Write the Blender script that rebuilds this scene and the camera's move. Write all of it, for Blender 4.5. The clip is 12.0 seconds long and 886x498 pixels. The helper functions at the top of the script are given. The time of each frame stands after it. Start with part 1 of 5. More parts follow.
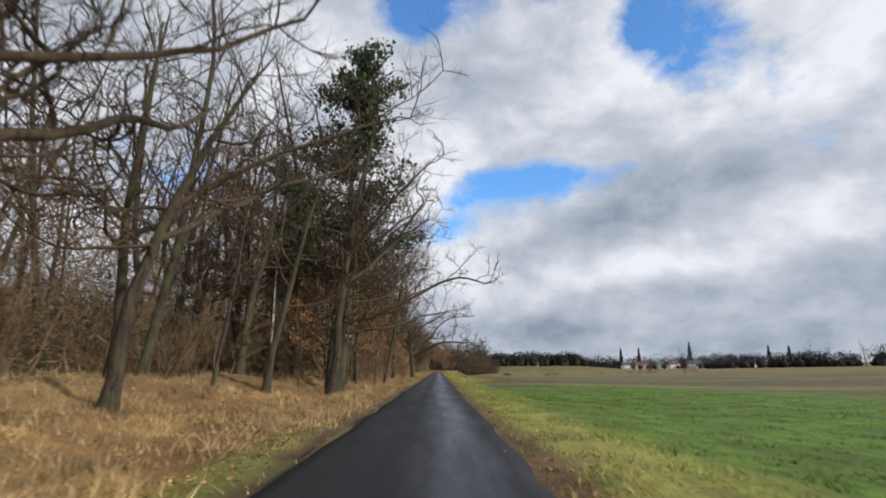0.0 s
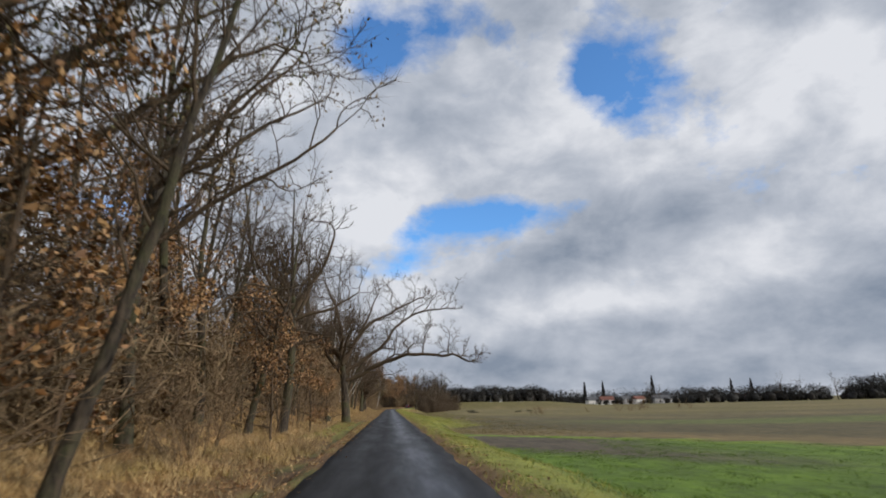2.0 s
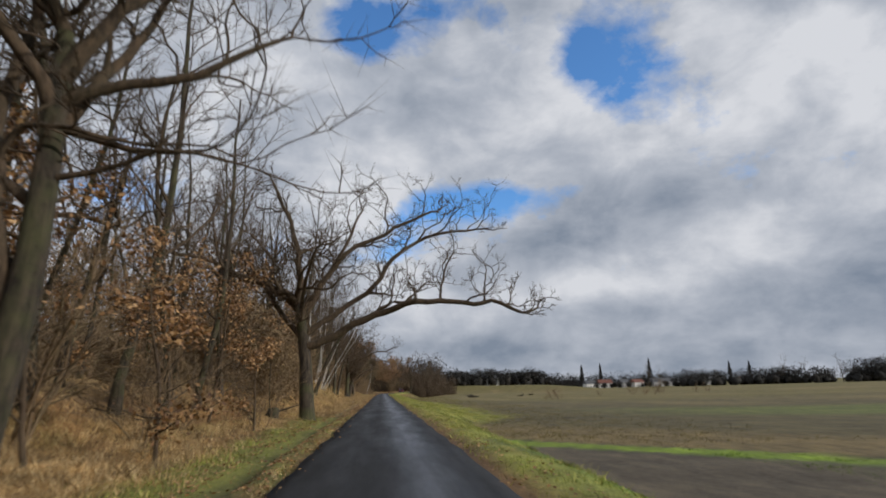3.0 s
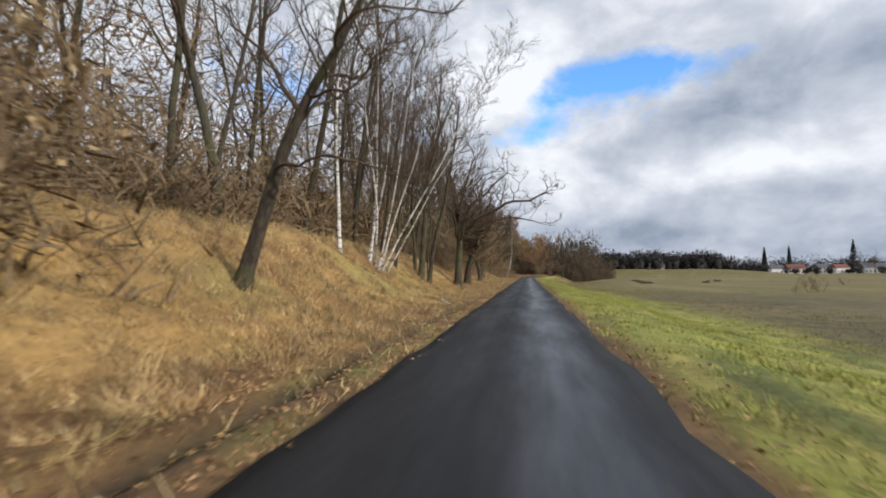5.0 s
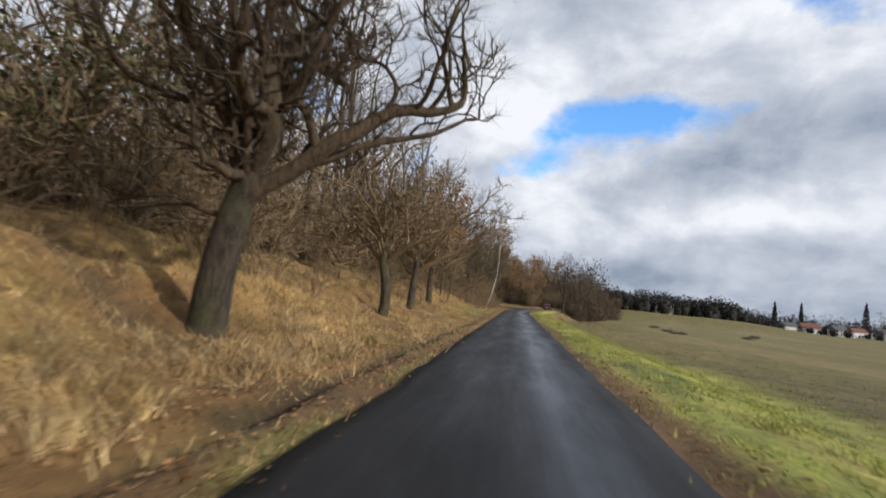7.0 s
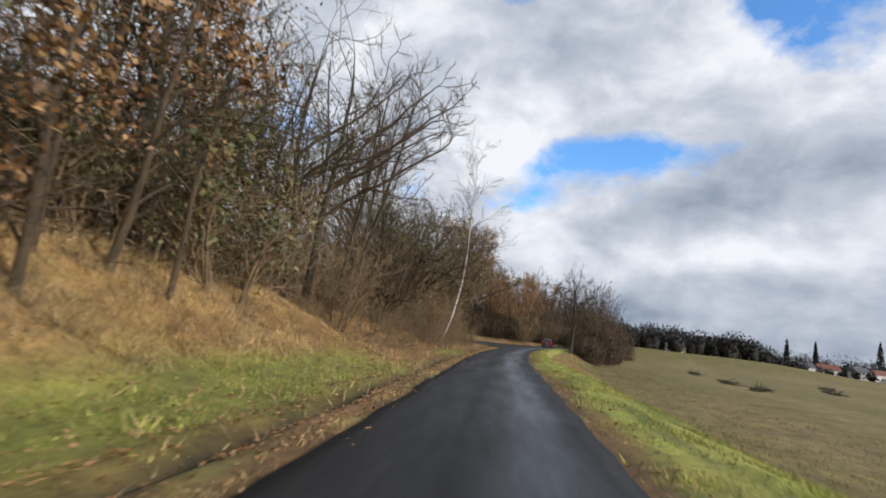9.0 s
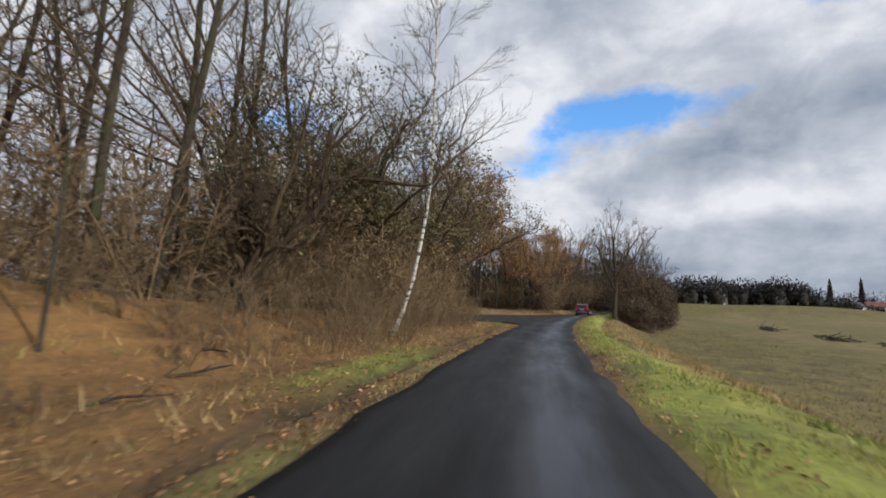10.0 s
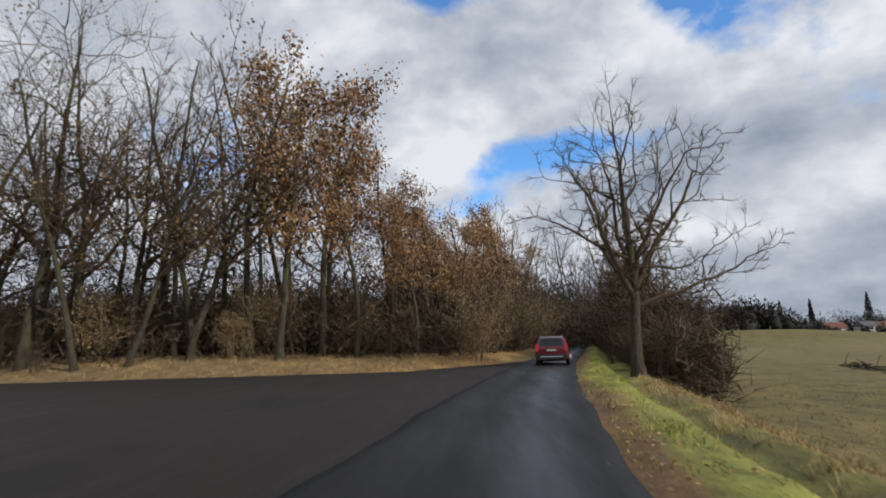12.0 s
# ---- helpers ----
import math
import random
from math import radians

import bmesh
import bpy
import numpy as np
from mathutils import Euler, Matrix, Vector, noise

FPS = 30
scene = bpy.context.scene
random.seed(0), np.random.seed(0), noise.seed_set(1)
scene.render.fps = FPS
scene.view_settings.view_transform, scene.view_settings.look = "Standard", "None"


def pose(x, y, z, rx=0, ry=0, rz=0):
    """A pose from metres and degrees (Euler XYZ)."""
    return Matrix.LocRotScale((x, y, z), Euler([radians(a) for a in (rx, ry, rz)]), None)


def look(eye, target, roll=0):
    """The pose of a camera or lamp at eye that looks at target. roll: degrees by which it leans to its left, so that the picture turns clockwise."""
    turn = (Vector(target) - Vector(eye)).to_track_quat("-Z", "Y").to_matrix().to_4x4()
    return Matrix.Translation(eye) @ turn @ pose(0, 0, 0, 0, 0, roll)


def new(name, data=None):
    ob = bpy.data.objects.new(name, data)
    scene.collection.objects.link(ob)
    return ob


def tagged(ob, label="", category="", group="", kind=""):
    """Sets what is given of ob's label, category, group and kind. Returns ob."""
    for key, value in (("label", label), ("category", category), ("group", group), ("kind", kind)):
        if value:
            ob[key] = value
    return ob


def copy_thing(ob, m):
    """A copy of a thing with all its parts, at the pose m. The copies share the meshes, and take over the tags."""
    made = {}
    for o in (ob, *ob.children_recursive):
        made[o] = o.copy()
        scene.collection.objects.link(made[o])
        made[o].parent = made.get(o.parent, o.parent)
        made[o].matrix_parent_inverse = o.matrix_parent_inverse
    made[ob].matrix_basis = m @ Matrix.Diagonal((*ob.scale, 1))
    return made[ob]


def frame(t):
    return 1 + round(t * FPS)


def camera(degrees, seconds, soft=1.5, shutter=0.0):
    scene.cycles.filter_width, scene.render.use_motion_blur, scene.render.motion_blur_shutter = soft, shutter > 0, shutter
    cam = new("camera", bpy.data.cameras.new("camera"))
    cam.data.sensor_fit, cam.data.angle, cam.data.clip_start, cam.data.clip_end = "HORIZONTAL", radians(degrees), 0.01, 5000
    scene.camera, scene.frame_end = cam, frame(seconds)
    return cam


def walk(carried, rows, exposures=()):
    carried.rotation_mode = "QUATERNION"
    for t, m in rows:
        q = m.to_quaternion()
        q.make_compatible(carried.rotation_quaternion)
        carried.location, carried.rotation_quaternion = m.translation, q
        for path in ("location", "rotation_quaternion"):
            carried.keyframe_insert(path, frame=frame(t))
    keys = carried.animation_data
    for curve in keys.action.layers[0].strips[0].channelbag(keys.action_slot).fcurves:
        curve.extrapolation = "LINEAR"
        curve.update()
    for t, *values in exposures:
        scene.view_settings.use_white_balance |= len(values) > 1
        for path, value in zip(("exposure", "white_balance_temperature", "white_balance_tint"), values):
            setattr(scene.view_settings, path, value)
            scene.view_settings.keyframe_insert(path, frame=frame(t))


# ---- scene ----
cam = camera(79.0, 12.0, soft=1.8, shutter=0.12)
PATH = [
    (0.0, (0.433, -0.000, 1.350), (0.684, 19.519, 5.702), -1.04),
    (0.5, (0.303, 10.551, 1.350), (0.591, 30.188, 5.132), 2.67),
    (1.0, (0.189, 21.128, 1.350), (1.416, 40.837, 4.523), 3.71),
    (1.5, (0.138, 31.712, 1.350), (0.743, 51.147, 6.033), 5.02),
    (2.0, (-0.025, 42.308, 1.350), (1.936, 61.422, 6.902), -1.47),
    (2.5, (-0.127, 52.922, 1.350), (2.465, 72.152, 6.196), 0.12),
    (3.0, (-0.110, 63.551, 1.350), (2.158, 82.781, 6.359), -1.65),
    (3.5, (0.115, 74.184, 1.350), (2.054, 94.017, 3.045), -3.94),
    (3.7, (0.137, 78.445, 1.350), (-0.677, 98.422, 1.858), -1.17),
    (5.3, (0.299, 112.616, 1.350), (-2.920, 132.324, 2.456), -0.43),
    (5.5, (0.091, 116.902, 1.350), (-1.866, 136.769, 2.563), 4.09),
    (6.0, (0.100, 127.637, 1.350), (-2.926, 147.346, 2.902), 4.55),
    (6.5, (0.108, 138.412, 1.350), (-2.929, 158.107, 3.051), 6.24),
    (7.0, (-0.007, 149.227, 1.350), (-2.866, 168.947, 3.066), 5.14),
    (9.0, (0.174, 192.618, 1.350), (-2.356, 212.242, 4.270), 6.13),
    (9.5, (0.293, 203.479, 1.350), (-2.159, 223.115, 4.250), 3.90),
    (10.0, (0.343, 214.376, 1.350), (-2.714, 234.036, 3.382), 0.53),
    (10.5, (0.560, 225.288, 1.350), (-2.640, 244.812, 4.278), 2.76),
    (11.0, (1.184, 236.227, 1.350), (-2.247, 255.722, 4.210), 0.88),
    (11.5, (1.950, 247.177, 1.350), (0.266, 266.834, 4.630), -1.40),
    (12.0, (3.278, 258.144, 1.350), (2.418, 277.825, 4.800), -2.12),
]
walk(cam, [(t, look(eye, target, roll)) for t, eye, target, roll in PATH],
     [(t, stops, 6250, 10) for t, stops in ((0.0, -0.08), (1.2, -0.05), (2.0, -0.28), (3.0, -0.43), (3.5, -0.2), (5.5, 0.08), (6.0, -0.08), (7.0, 0.02), (9.0, 0.0), (9.5, -0.12), (10.5, -0.14), (12.0, -0.18))])

# ---- world and sun ----
SUN_ELEV, SUN_AZ = 23.0, 118.0   # degrees; azimuth clockwise from +y (the road's heading)
world = bpy.data.worlds.new("sky")
scene.world = world
world.use_nodes = True


def build_sky():
    nt = world.node_tree
    nt.nodes.clear()
    N, L = nt.nodes.new, nt.links.new
    out = N("ShaderNodeOutputWorld")
    bg = N("ShaderNodeBackground")
    bg.inputs["Strength"].default_value = 0.1
    sky = N("ShaderNodeTexSky")
    sky.sky_type = 'NISHITA'
    sky.sun_disc = False
    sky.sun_elevation, sky.sun_rotation = radians(SUN_ELEV), radians(SUN_AZ)
    tc = N("ShaderNodeTexCoord")
    sep = N("ShaderNodeSeparateXYZ")
    L(tc.outputs["Generated"], sep.inputs[0])

    def math_node(op, a, b=None, c=None):
        n = N("ShaderNodeMath")
        n.operation = op
        for k, v in enumerate((a, b, c)):
            if v is None:
                continue
            if isinstance(v, (int, float)):
                n.inputs[k].default_value = v
            else:
                L(v, n.inputs[k])
        return n.outputs[0]

    # flat cloud deck: project the view direction on a plane overhead
    zc = math_node('MAXIMUM', sep.outputs[2], 0.0)
    zd = math_node('ADD', zc, 0.26)
    px = math_node('DIVIDE', sep.outputs[0], zd)
    py = math_node('DIVIDE', sep.outputs[1], zd)
    comb = N("ShaderNodeCombineXYZ")
    L(px, comb.inputs[0]), L(py, comb.inputs[1])

    def noise_tex(scale, detail, rough, offs, dist=0.0, dome=False):
        mp = N("ShaderNodeMapping")
        mp.inputs["Location"].default_value = offs
        if dome:
            mp.inputs["Scale"].default_value = (1, 1, 1.5)
        L(tc.outputs["Generated"] if dome else comb.outputs[0], mp.inputs[0])
        n = N("ShaderNodeTexNoise")
        n.inputs["Scale"].default_value = scale
        n.inputs["Detail"].default_value = detail
        n.inputs["Roughness"].default_value = rough
        n.inputs["Distortion"].default_value = dist
        L(mp.outputs[0], n.inputs["Vector"])
        return n.outputs["Fac"]

    big = noise_tex(2.6, 8.0, 0.58, (3.1, 0.4, 0.0), 0.1, True)
    fine = noise_tex(5.5, 9.0, 0.6, (7.7, 2.2, 0.0), 0.15, True)
    dens = math_node('SUBTRACT', math_node('ADD', math_node('MULTIPLY', big, 0.6), math_node('MULTIPLY', fine, 1.0)), 0.3)
    # gaps in the deck where blue sky shows: (azimuth right of the road, elevation, widths, depth)
    def bumps(rows):
        total = None
        for az, el, wa, we, depth in rows:
            d = Vector((math.sin(radians(az)) * math.cos(radians(el)), math.cos(radians(az)) * math.cos(radians(el)), math.sin(radians(el))))
            right = Vector((math.cos(radians(az)), -math.sin(radians(az)), 0))
            up = right.cross(d)
            terms = []
            for axis, w in ((right, wa), (up, we)):
                dot = N("ShaderNodeVectorMath")
                dot.operation = 'DOT_PRODUCT'
                L(tc.outputs["Generated"], dot.inputs[0])
                dot.inputs[1].default_value = axis / math.sin(radians(w))
                off = math_node('SUBTRACT', dot.outputs["Value"], d.dot(axis) / math.sin(radians(w)))
                terms.append(math_node('POWER', math_node('ABSOLUTE', off), 2.0))
            r2 = math_node('ADD', terms[0], terms[1])
            front = N("ShaderNodeVectorMath")
            front.operation = 'DOT_PRODUCT'
            L(tc.outputs["Generated"], front.inputs[0])
            front.inputs[1].default_value = d
            g = math_node('MULTIPLY', math_node('EXPONENT', math_node('MULTIPLY', r2, -1.0)), depth)
            g = math_node('MULTIPLY', g, math_node('GREATER_THAN', front.outputs["Value"], 0.5))
            total = g if total is None else math_node('ADD', total, g)
        return total

    hole = bumps(HOLES)
    low = math_node('MAXIMUM', math_node('SUBTRACT', 0.24, zc), 0.0)
    cover = math_node('ADD', math_node('SUBTRACT', math_node('ADD', dens, 0.15), hole), low)
    ramp = N("ShaderNodeValToRGB")
    ramp.color_ramp.elements[0].position, ramp.color_ramp.elements[1].position = 0.33, 0.53
    L(cover, ramp.inputs[0])
    # cloud brightness: grey bellies and white tops
    belly = noise_tex(2.3, 6.0, 0.52, (1.3, 5.2, 0.0), 0.05)
    puffs = noise_tex(7.0, 7.0, 0.55, (2.6, 0.9, 3.3), 0.2, True)
    belly = math_node('ADD', math_node('MULTIPLY', belly, 0.25), math_node('MULTIPLY', puffs, 0.75))
    belly = math_node('ADD', belly, math_node('MULTIPLY', bumps(PUFFS), 1.3))
    shade = N("ShaderNodeValToRGB")
    e = shade.color_ramp.elements
    e[0].position, e[0].color = 0.24, (2.9, 3.4, 4.2, 1)
    e[1].position, e[1].color = 0.66, (9.2, 9.2, 9.4, 1)
    mid = e.new(0.48)
    mid.color = (5.9, 6.2, 6.8, 1)
    L(belly, shade.inputs[0])
    blue = N("ShaderNodeMixRGB")
    blue.blend_type = 'MULTIPLY'
    blue.inputs[0].default_value = 1.0
    blue.inputs[2].default_value = (1.25, 2.0, 2.75, 1)
    L(sky.outputs[0], blue.inputs[1])
    mix = N("ShaderNodeMixRGB")
    L(ramp.outputs[0], mix.inputs[0]), L(blue.outputs[0], mix.inputs[1]), L(shade.outputs[0], mix.inputs[2])
    L(mix.outputs[0], bg.inputs[0]), L(bg.outputs[0], out.inputs[0])


# lighter (+) and darker (-) masses of cloud, in the same terms
PUFFS = [
    (-2.0, 19.0, 6.0, 4.5, 0.16),
    (37.0, 11.0, 8.0, 3.0, 0.12),
    (14.0, 26.0, 9.0, 5.0, 0.08),
    (40.0, 27.0, 12.0, 8.0, 0.10),
    (44.0, 8.0, 9.0, 3.5, -0.24),
    (30.0, 2.0, 26.0, 3.0, -0.12),
    (24.0, 7.0, 8.0, 1.6, -0.12),
    (22.0, 15.0, 9.0, 3.0, -0.12),
    (33.0, 19.0, 12.0, 3.5, -0.12),
    (12.0, 4.0, 14.0, 2.0, -0.10),
    (20.0, 9.0, 12.0, 2.0, 0.08),
]
HOLES = [
    (27.5, 31.0, 5.5, 3.6, 0.30),
    (24.0, 33.5, 2.5, 4.0, 0.22),
    (11.0, 19.6, 8.0, 1.9, 0.30),
    (2.5, 17.5, 3.0, 2.6, 0.26),
    (0.0, 13.6, 4.0, 2.0, 0.22),
    (-1.0, 36.0, 3.5, 4.0, 0.28),
    (8.5, 38.5, 5.0, 2.5, 0.20),
]
build_sky()
sun = new("sun", bpy.data.lights.new("sun", 'SUN'))
sun.data.energy, sun.data.angle, sun.data.color = 3.3, radians(2.0), (1.0, 0.94, 0.85)
sd = Vector((math.sin(radians(SUN_AZ)) * math.cos(radians(SUN_ELEV)), math.cos(radians(SUN_AZ)) * math.cos(radians(SUN_ELEV)), math.sin(radians(SUN_ELEV))))
sun.matrix_world = look(sd * 50, (0, 0, 0))


# ---- materials ----
def material(name, rough=0.8, metallic=0.0):
    m = bpy.data.materials.new(name)
    m.use_nodes = True
    b = m.node_tree.nodes["Principled BSDF"]
    b.inputs["Roughness"].default_value, b.inputs["Metallic"].default_value = rough, metallic
    return m, m.node_tree, b


def tex(nt, scale, detail=4.0, rough=0.55, stretch=(1, 1, 1), world_space=True):
    co = nt.nodes.new("ShaderNodeNewGeometry").outputs["Position"] if world_space else nt.nodes.new("ShaderNodeTexCoord").outputs["Object"]
    mp = nt.nodes.new("ShaderNodeMapping")
    mp.inputs["Scale"].default_value = stretch
    nt.links.new(co, mp.inputs[0])
    n = nt.nodes.new("ShaderNodeTexNoise")
    n.inputs["Scale"].default_value, n.inputs["Detail"].default_value, n.inputs["Roughness"].default_value = scale, detail, rough
    nt.links.new(mp.outputs[0], n.inputs["Vector"])
    return n.outputs["Fac"]


def ramp(nt, fac, stops):
    r = nt.nodes.new("ShaderNodeValToRGB")
    e = r.color_ramp.elements
    while len(e) < len(stops):
        e.new(0.5)
    for el, (p, c) in zip(e, stops):
        el.position, el.color = p, (*c, 1)
    nt.links.new(fac, r.inputs[0])
    return r.outputs[0]


def mixc(nt, fac, a, b, mode='MIX'):
    n = nt.nodes.new("ShaderNodeMixRGB")
    n.blend_type = mode
    for k, v in ((0, fac), (1, a), (2, b)):
        if isinstance(v, (int, float)):
            n.inputs[k].default_value = v
        elif isinstance(v, tuple):
            n.inputs[k].default_value = (*v, 1)
        else:
            nt.links.new(v, n.inputs[k])
    return n.outputs[0]


def bump(nt, b, height, strength=0.5, distance=0.02):
    n = nt.nodes.new("ShaderNodeBump")
    n.inputs["Strength"].default_value, n.inputs["Distance"].default_value = strength, distance
    nt.links.new(height, n.inputs["Height"])
    nt.links.new(n.outputs[0], b.inputs["Normal"])


def mat_bark(name, dark, light, moss=(0.12, 0.13, 0.05), moss_amount=0.3):
    m, nt, b = material(name, 0.9)
    f = tex(nt, 11, 7, 0.72, (1, 1, 0.2))
    g = tex(nt, 0.9, 5, 0.65)
    c = ramp(nt, f, [(0.36, dark), (0.64, light)])
    k = ramp(nt, g, [(0.45, (0, 0, 0)), (0.62, (moss_amount,) * 3)])
    nt.links.new(mixc(nt, k, c, moss), b.inputs["Base Color"])
    bump(nt, b, f, 1.0, 0.06)
    return m


def mat_birch():
    m, nt, b = material("birch_bark", 0.7)
    f = tex(nt, 3.0, 6, 0.75, (1.0, 1.0, 3.2))
    c = ramp(nt, f, [(0.40, (0.03, 0.026, 0.022)), (0.46, (0.4, 0.37, 0.32)), (0.54, (0.66, 0.63, 0.58)), (0.7, (0.74, 0.72, 0.68))])
    nt.links.new(c, b.inputs["Base Color"])
    bump(nt, b, f, 0.3, 0.01)
    return m


def mat_straw():
    """Matted dead grass: each blade its own tone, over tufts, bleached and rusty patches and olive regrowth."""
    m, nt, b = material("dry_grass", 0.85)
    r = nt.nodes.new("ShaderNodeNewGeometry").outputs["Random Per Island"]
    c = ramp(nt, r, [(0.0, (0.205, 0.124, 0.055)), (0.5, (0.44, 0.31, 0.155)), (1.0, (0.64, 0.505, 0.29))])
    c = mixc(nt, ramp(nt, tex(nt, 0.45, 4, 0.6), [(0.5, (0, 0, 0)), (0.66, (0.5, 0.5, 0.5))]), c, (0.29, 0.24, 0.06))
    c = mixc(nt, ramp(nt, tex(nt, 0.8, 4, 0.6), [(0.52, (0, 0, 0)), (0.66, (0.45, 0.45, 0.45))]), c, (0.28, 0.16, 0.072))
    for scale, lo, hi in ((0.55, 0.6, 1.25), (2.3, 0.45, 1.45)):
        c = mixc(nt, 1.0, c, ramp(nt, tex(nt, scale, 4, 0.6), [(0.36, (lo, lo, lo)), (0.64, (hi, hi * 0.97, hi * 0.9))]), 'MULTIPLY')
    nt.links.new(c, b.inputs["Base Color"])
    return m


def mat_island(name, cols, rough=0.8, drift=(0.5, 0.7, 1.15)):
    """Colour by piece, over a slow drift of tone."""
    m, nt, b = material(name, rough)
    r = nt.nodes.new("ShaderNodeNewGeometry").outputs["Random Per Island"]
    c = ramp(nt, r, cols)
    g = tex(nt, drift[0], 3)
    lo, hi = drift[1], drift[2]
    nt.links.new(mixc(nt, 1.0, c, ramp(nt, g, [(0.3, (lo, lo, lo)), (0.7, (hi, hi * 0.96, hi * 0.87))]), 'MULTIPLY'), b.inputs["Base Color"])
    return m


OAK = mat_bark("oak_bark", (0.010, 0.0075, 0.005), (0.095, 0.07, 0.046), (0.075, 0.08, 0.026), 0.6)
GREY = mat_bark("grey_bark", (0.02, 0.016, 0.012), (0.085, 0.068, 0.048), (0.085, 0.085, 0.034), 0.5)
TWIG = mat_bark("twig_bark", (0.034, 0.022, 0.013), (0.135, 0.088, 0.05), (0.07, 0.062, 0.028), 0.25)
BRUSH = mat_bark("brush_bark", (0.1, 0.065, 0.033), (0.32, 0.215, 0.118), (0.13, 0.11, 0.045), 0.35)
BIRCH = mat_birch()
COPPER = mat_island("copper_leaf", [(0.0, (0.11, 0.05, 0.016)), (0.5, (0.28, 0.14, 0.05)), (1.0, (0.54, 0.34, 0.16))], 0.6)
STRAW = mat_straw()
GRASS = mat_island("green_grass", [(0.0, (0.12, 0.17, 0.022)), (0.5, (0.265, 0.285, 0.052)), (1.0, (0.48, 0.43, 0.15))], drift=(1.5, 0.45, 1.5))
CROP = mat_island("green_crop", [(0.0, (0.06, 0.13, 0.01)), (0.5, (0.12, 0.22, 0.016)), (1.0, (0.22, 0.3, 0.03))])
MEADOW = mat_island("meadow_grass", [(0.0, (0.11, 0.095, 0.03)), (0.5, (0.175, 0.15, 0.045)), (1.0, (0.28, 0.225, 0.085))])
NEEDLE = mat_island("pine_needles", [(0.0, (0.03, 0.045, 0.02)), (1.0, (0.08, 0.1, 0.04))])


BROWNLEAF = mat_island("brown_leaf", [(0.0, (0.09, 0.055, 0.024)), (0.6, (0.2, 0.13, 0.06)), (1.0, (0.38, 0.28, 0.14))], 0.7)
IVY = mat_island("ivy_leaf", [(0.0, (0.055, 0.065, 0.024)), (0.6, (0.125, 0.125, 0.045)), (1.0, (0.24, 0.19, 0.085))], 0.6)
FARWOOD = mat_island("far_wood", [(0.0, (0.017, 0.017, 0.016)), (0.6, (0.024, 0.022, 0.019)), (1.0, (0.036, 0.03, 0.024))])


def mat_plain(name, colour, rough=0.6, metallic=0.0, drift=0.12, coat=0.0):
    """A nearly plain surface with slight soiling."""
    m, nt, b = material(name, rough, metallic)
    f = tex(nt, 3.0, 5, 0.6, (1, 1, 1), False)
    lo, hi = tuple(c * (1 - drift) for c in colour), tuple(c * (1 + drift) for c in colour)
    nt.links.new(ramp(nt, f, [(0.3, lo), (0.7, hi)]), b.inputs["Base Color"])
    b.inputs["Coat Weight"].default_value = coat
    return m


WHITEWALL = mat_plain("white_render", (0.72, 0.7, 0.66), 0.9)
GREYWALL = mat_plain("grey_render", (0.42, 0.41, 0.4), 0.9)
ROOFRED = mat_plain("red_tiles", (0.17, 0.07, 0.05), 0.85, drift=0.3)
ROOFGREY = mat_plain("grey_tiles", (0.09, 0.09, 0.095), 0.85, drift=0.3)
DARKGLASS = mat_plain("dark_glass", (0.015, 0.016, 0.018), 0.06)
REDPAINT = mat_plain("red_paint", (0.11, 0.006, 0.017), 0.4, coat=0.5)
TAILLIGHT = mat_plain("red_lens", (0.45, 0.02, 0.02), 0.2)
BLACK = mat_plain("black_rubber", (0.015, 0.015, 0.016), 0.7)
CHROME = mat_plain("pale_metal", (0.5, 0.5, 0.52), 0.55, 0.6)


def mat_road(name="asphalt", dirt=0.0):
    m, nt, b = material(name, 0.6)
    b.inputs["Specular IOR Level"].default_value = 0.35
    at = nt.nodes.new("ShaderNodeAttribute")
    at.attribute_name = "wear_sheen"
    f = tex(nt, 55, 4)
    g = tex(nt, 0.9, 6, 0.65, (1.6, 0.22, 1))
    p = tex(nt, 0.5, 3, 0.5, (1.2, 0.5, 1))
    w = nt.nodes.new("ShaderNodeMath")
    w.operation = 'MULTIPLY_ADD'
    nt.links.new(g, w.inputs[0])
    w.inputs[1].default_value = 0.8
    nt.links.new(at.outputs["Fac"], w.inputs[2])
    c = ramp(nt, f, [(0.3, (0.0075, 0.0073, 0.0078)), (0.75, (0.024, 0.0235, 0.025))])
    # worn tracks paler and bluish: some sky reflection is put into the colour
    k = ramp(nt, w.outputs[0], [(0.3, (0.6, 0.58, 0.57)), (0.62, (1.0, 1.0, 1.0)), (1.0, (1.9, 1.9, 2.0))])
    q = ramp(nt, p, [(0.46, (1, 1, 1)), (0.5, (0.8, 0.8, 0.8))])
    c = mixc(nt, 1.0, mixc(nt, 1.0, c, k, 'MULTIPLY'), q, 'MULTIPLY')
    if dirt:
        soil = ramp(nt, tex(nt, 14, 5), [(0.35, (0.0125, 0.0088, 0.0068)), (0.7, (0.036, 0.0245, 0.018))])
        c = mixc(nt, ramp(nt, tex(nt, 0.35, 6, 0.65, (0.6, 1.2, 1)), [(0.3, (0, 0, 0)), (0.48, (dirt,) * 3)]), c, soil)
    nt.links.new(c, b.inputs["Base Color"])
    nt.links.new(ramp(nt, w.outputs[0], [(0.4, (0.8,) * 3), (0.95, (0.36,) * 3)]), b.inputs["Roughness"])
    bump(nt, b, f, 0.4, 0.006)
    return m


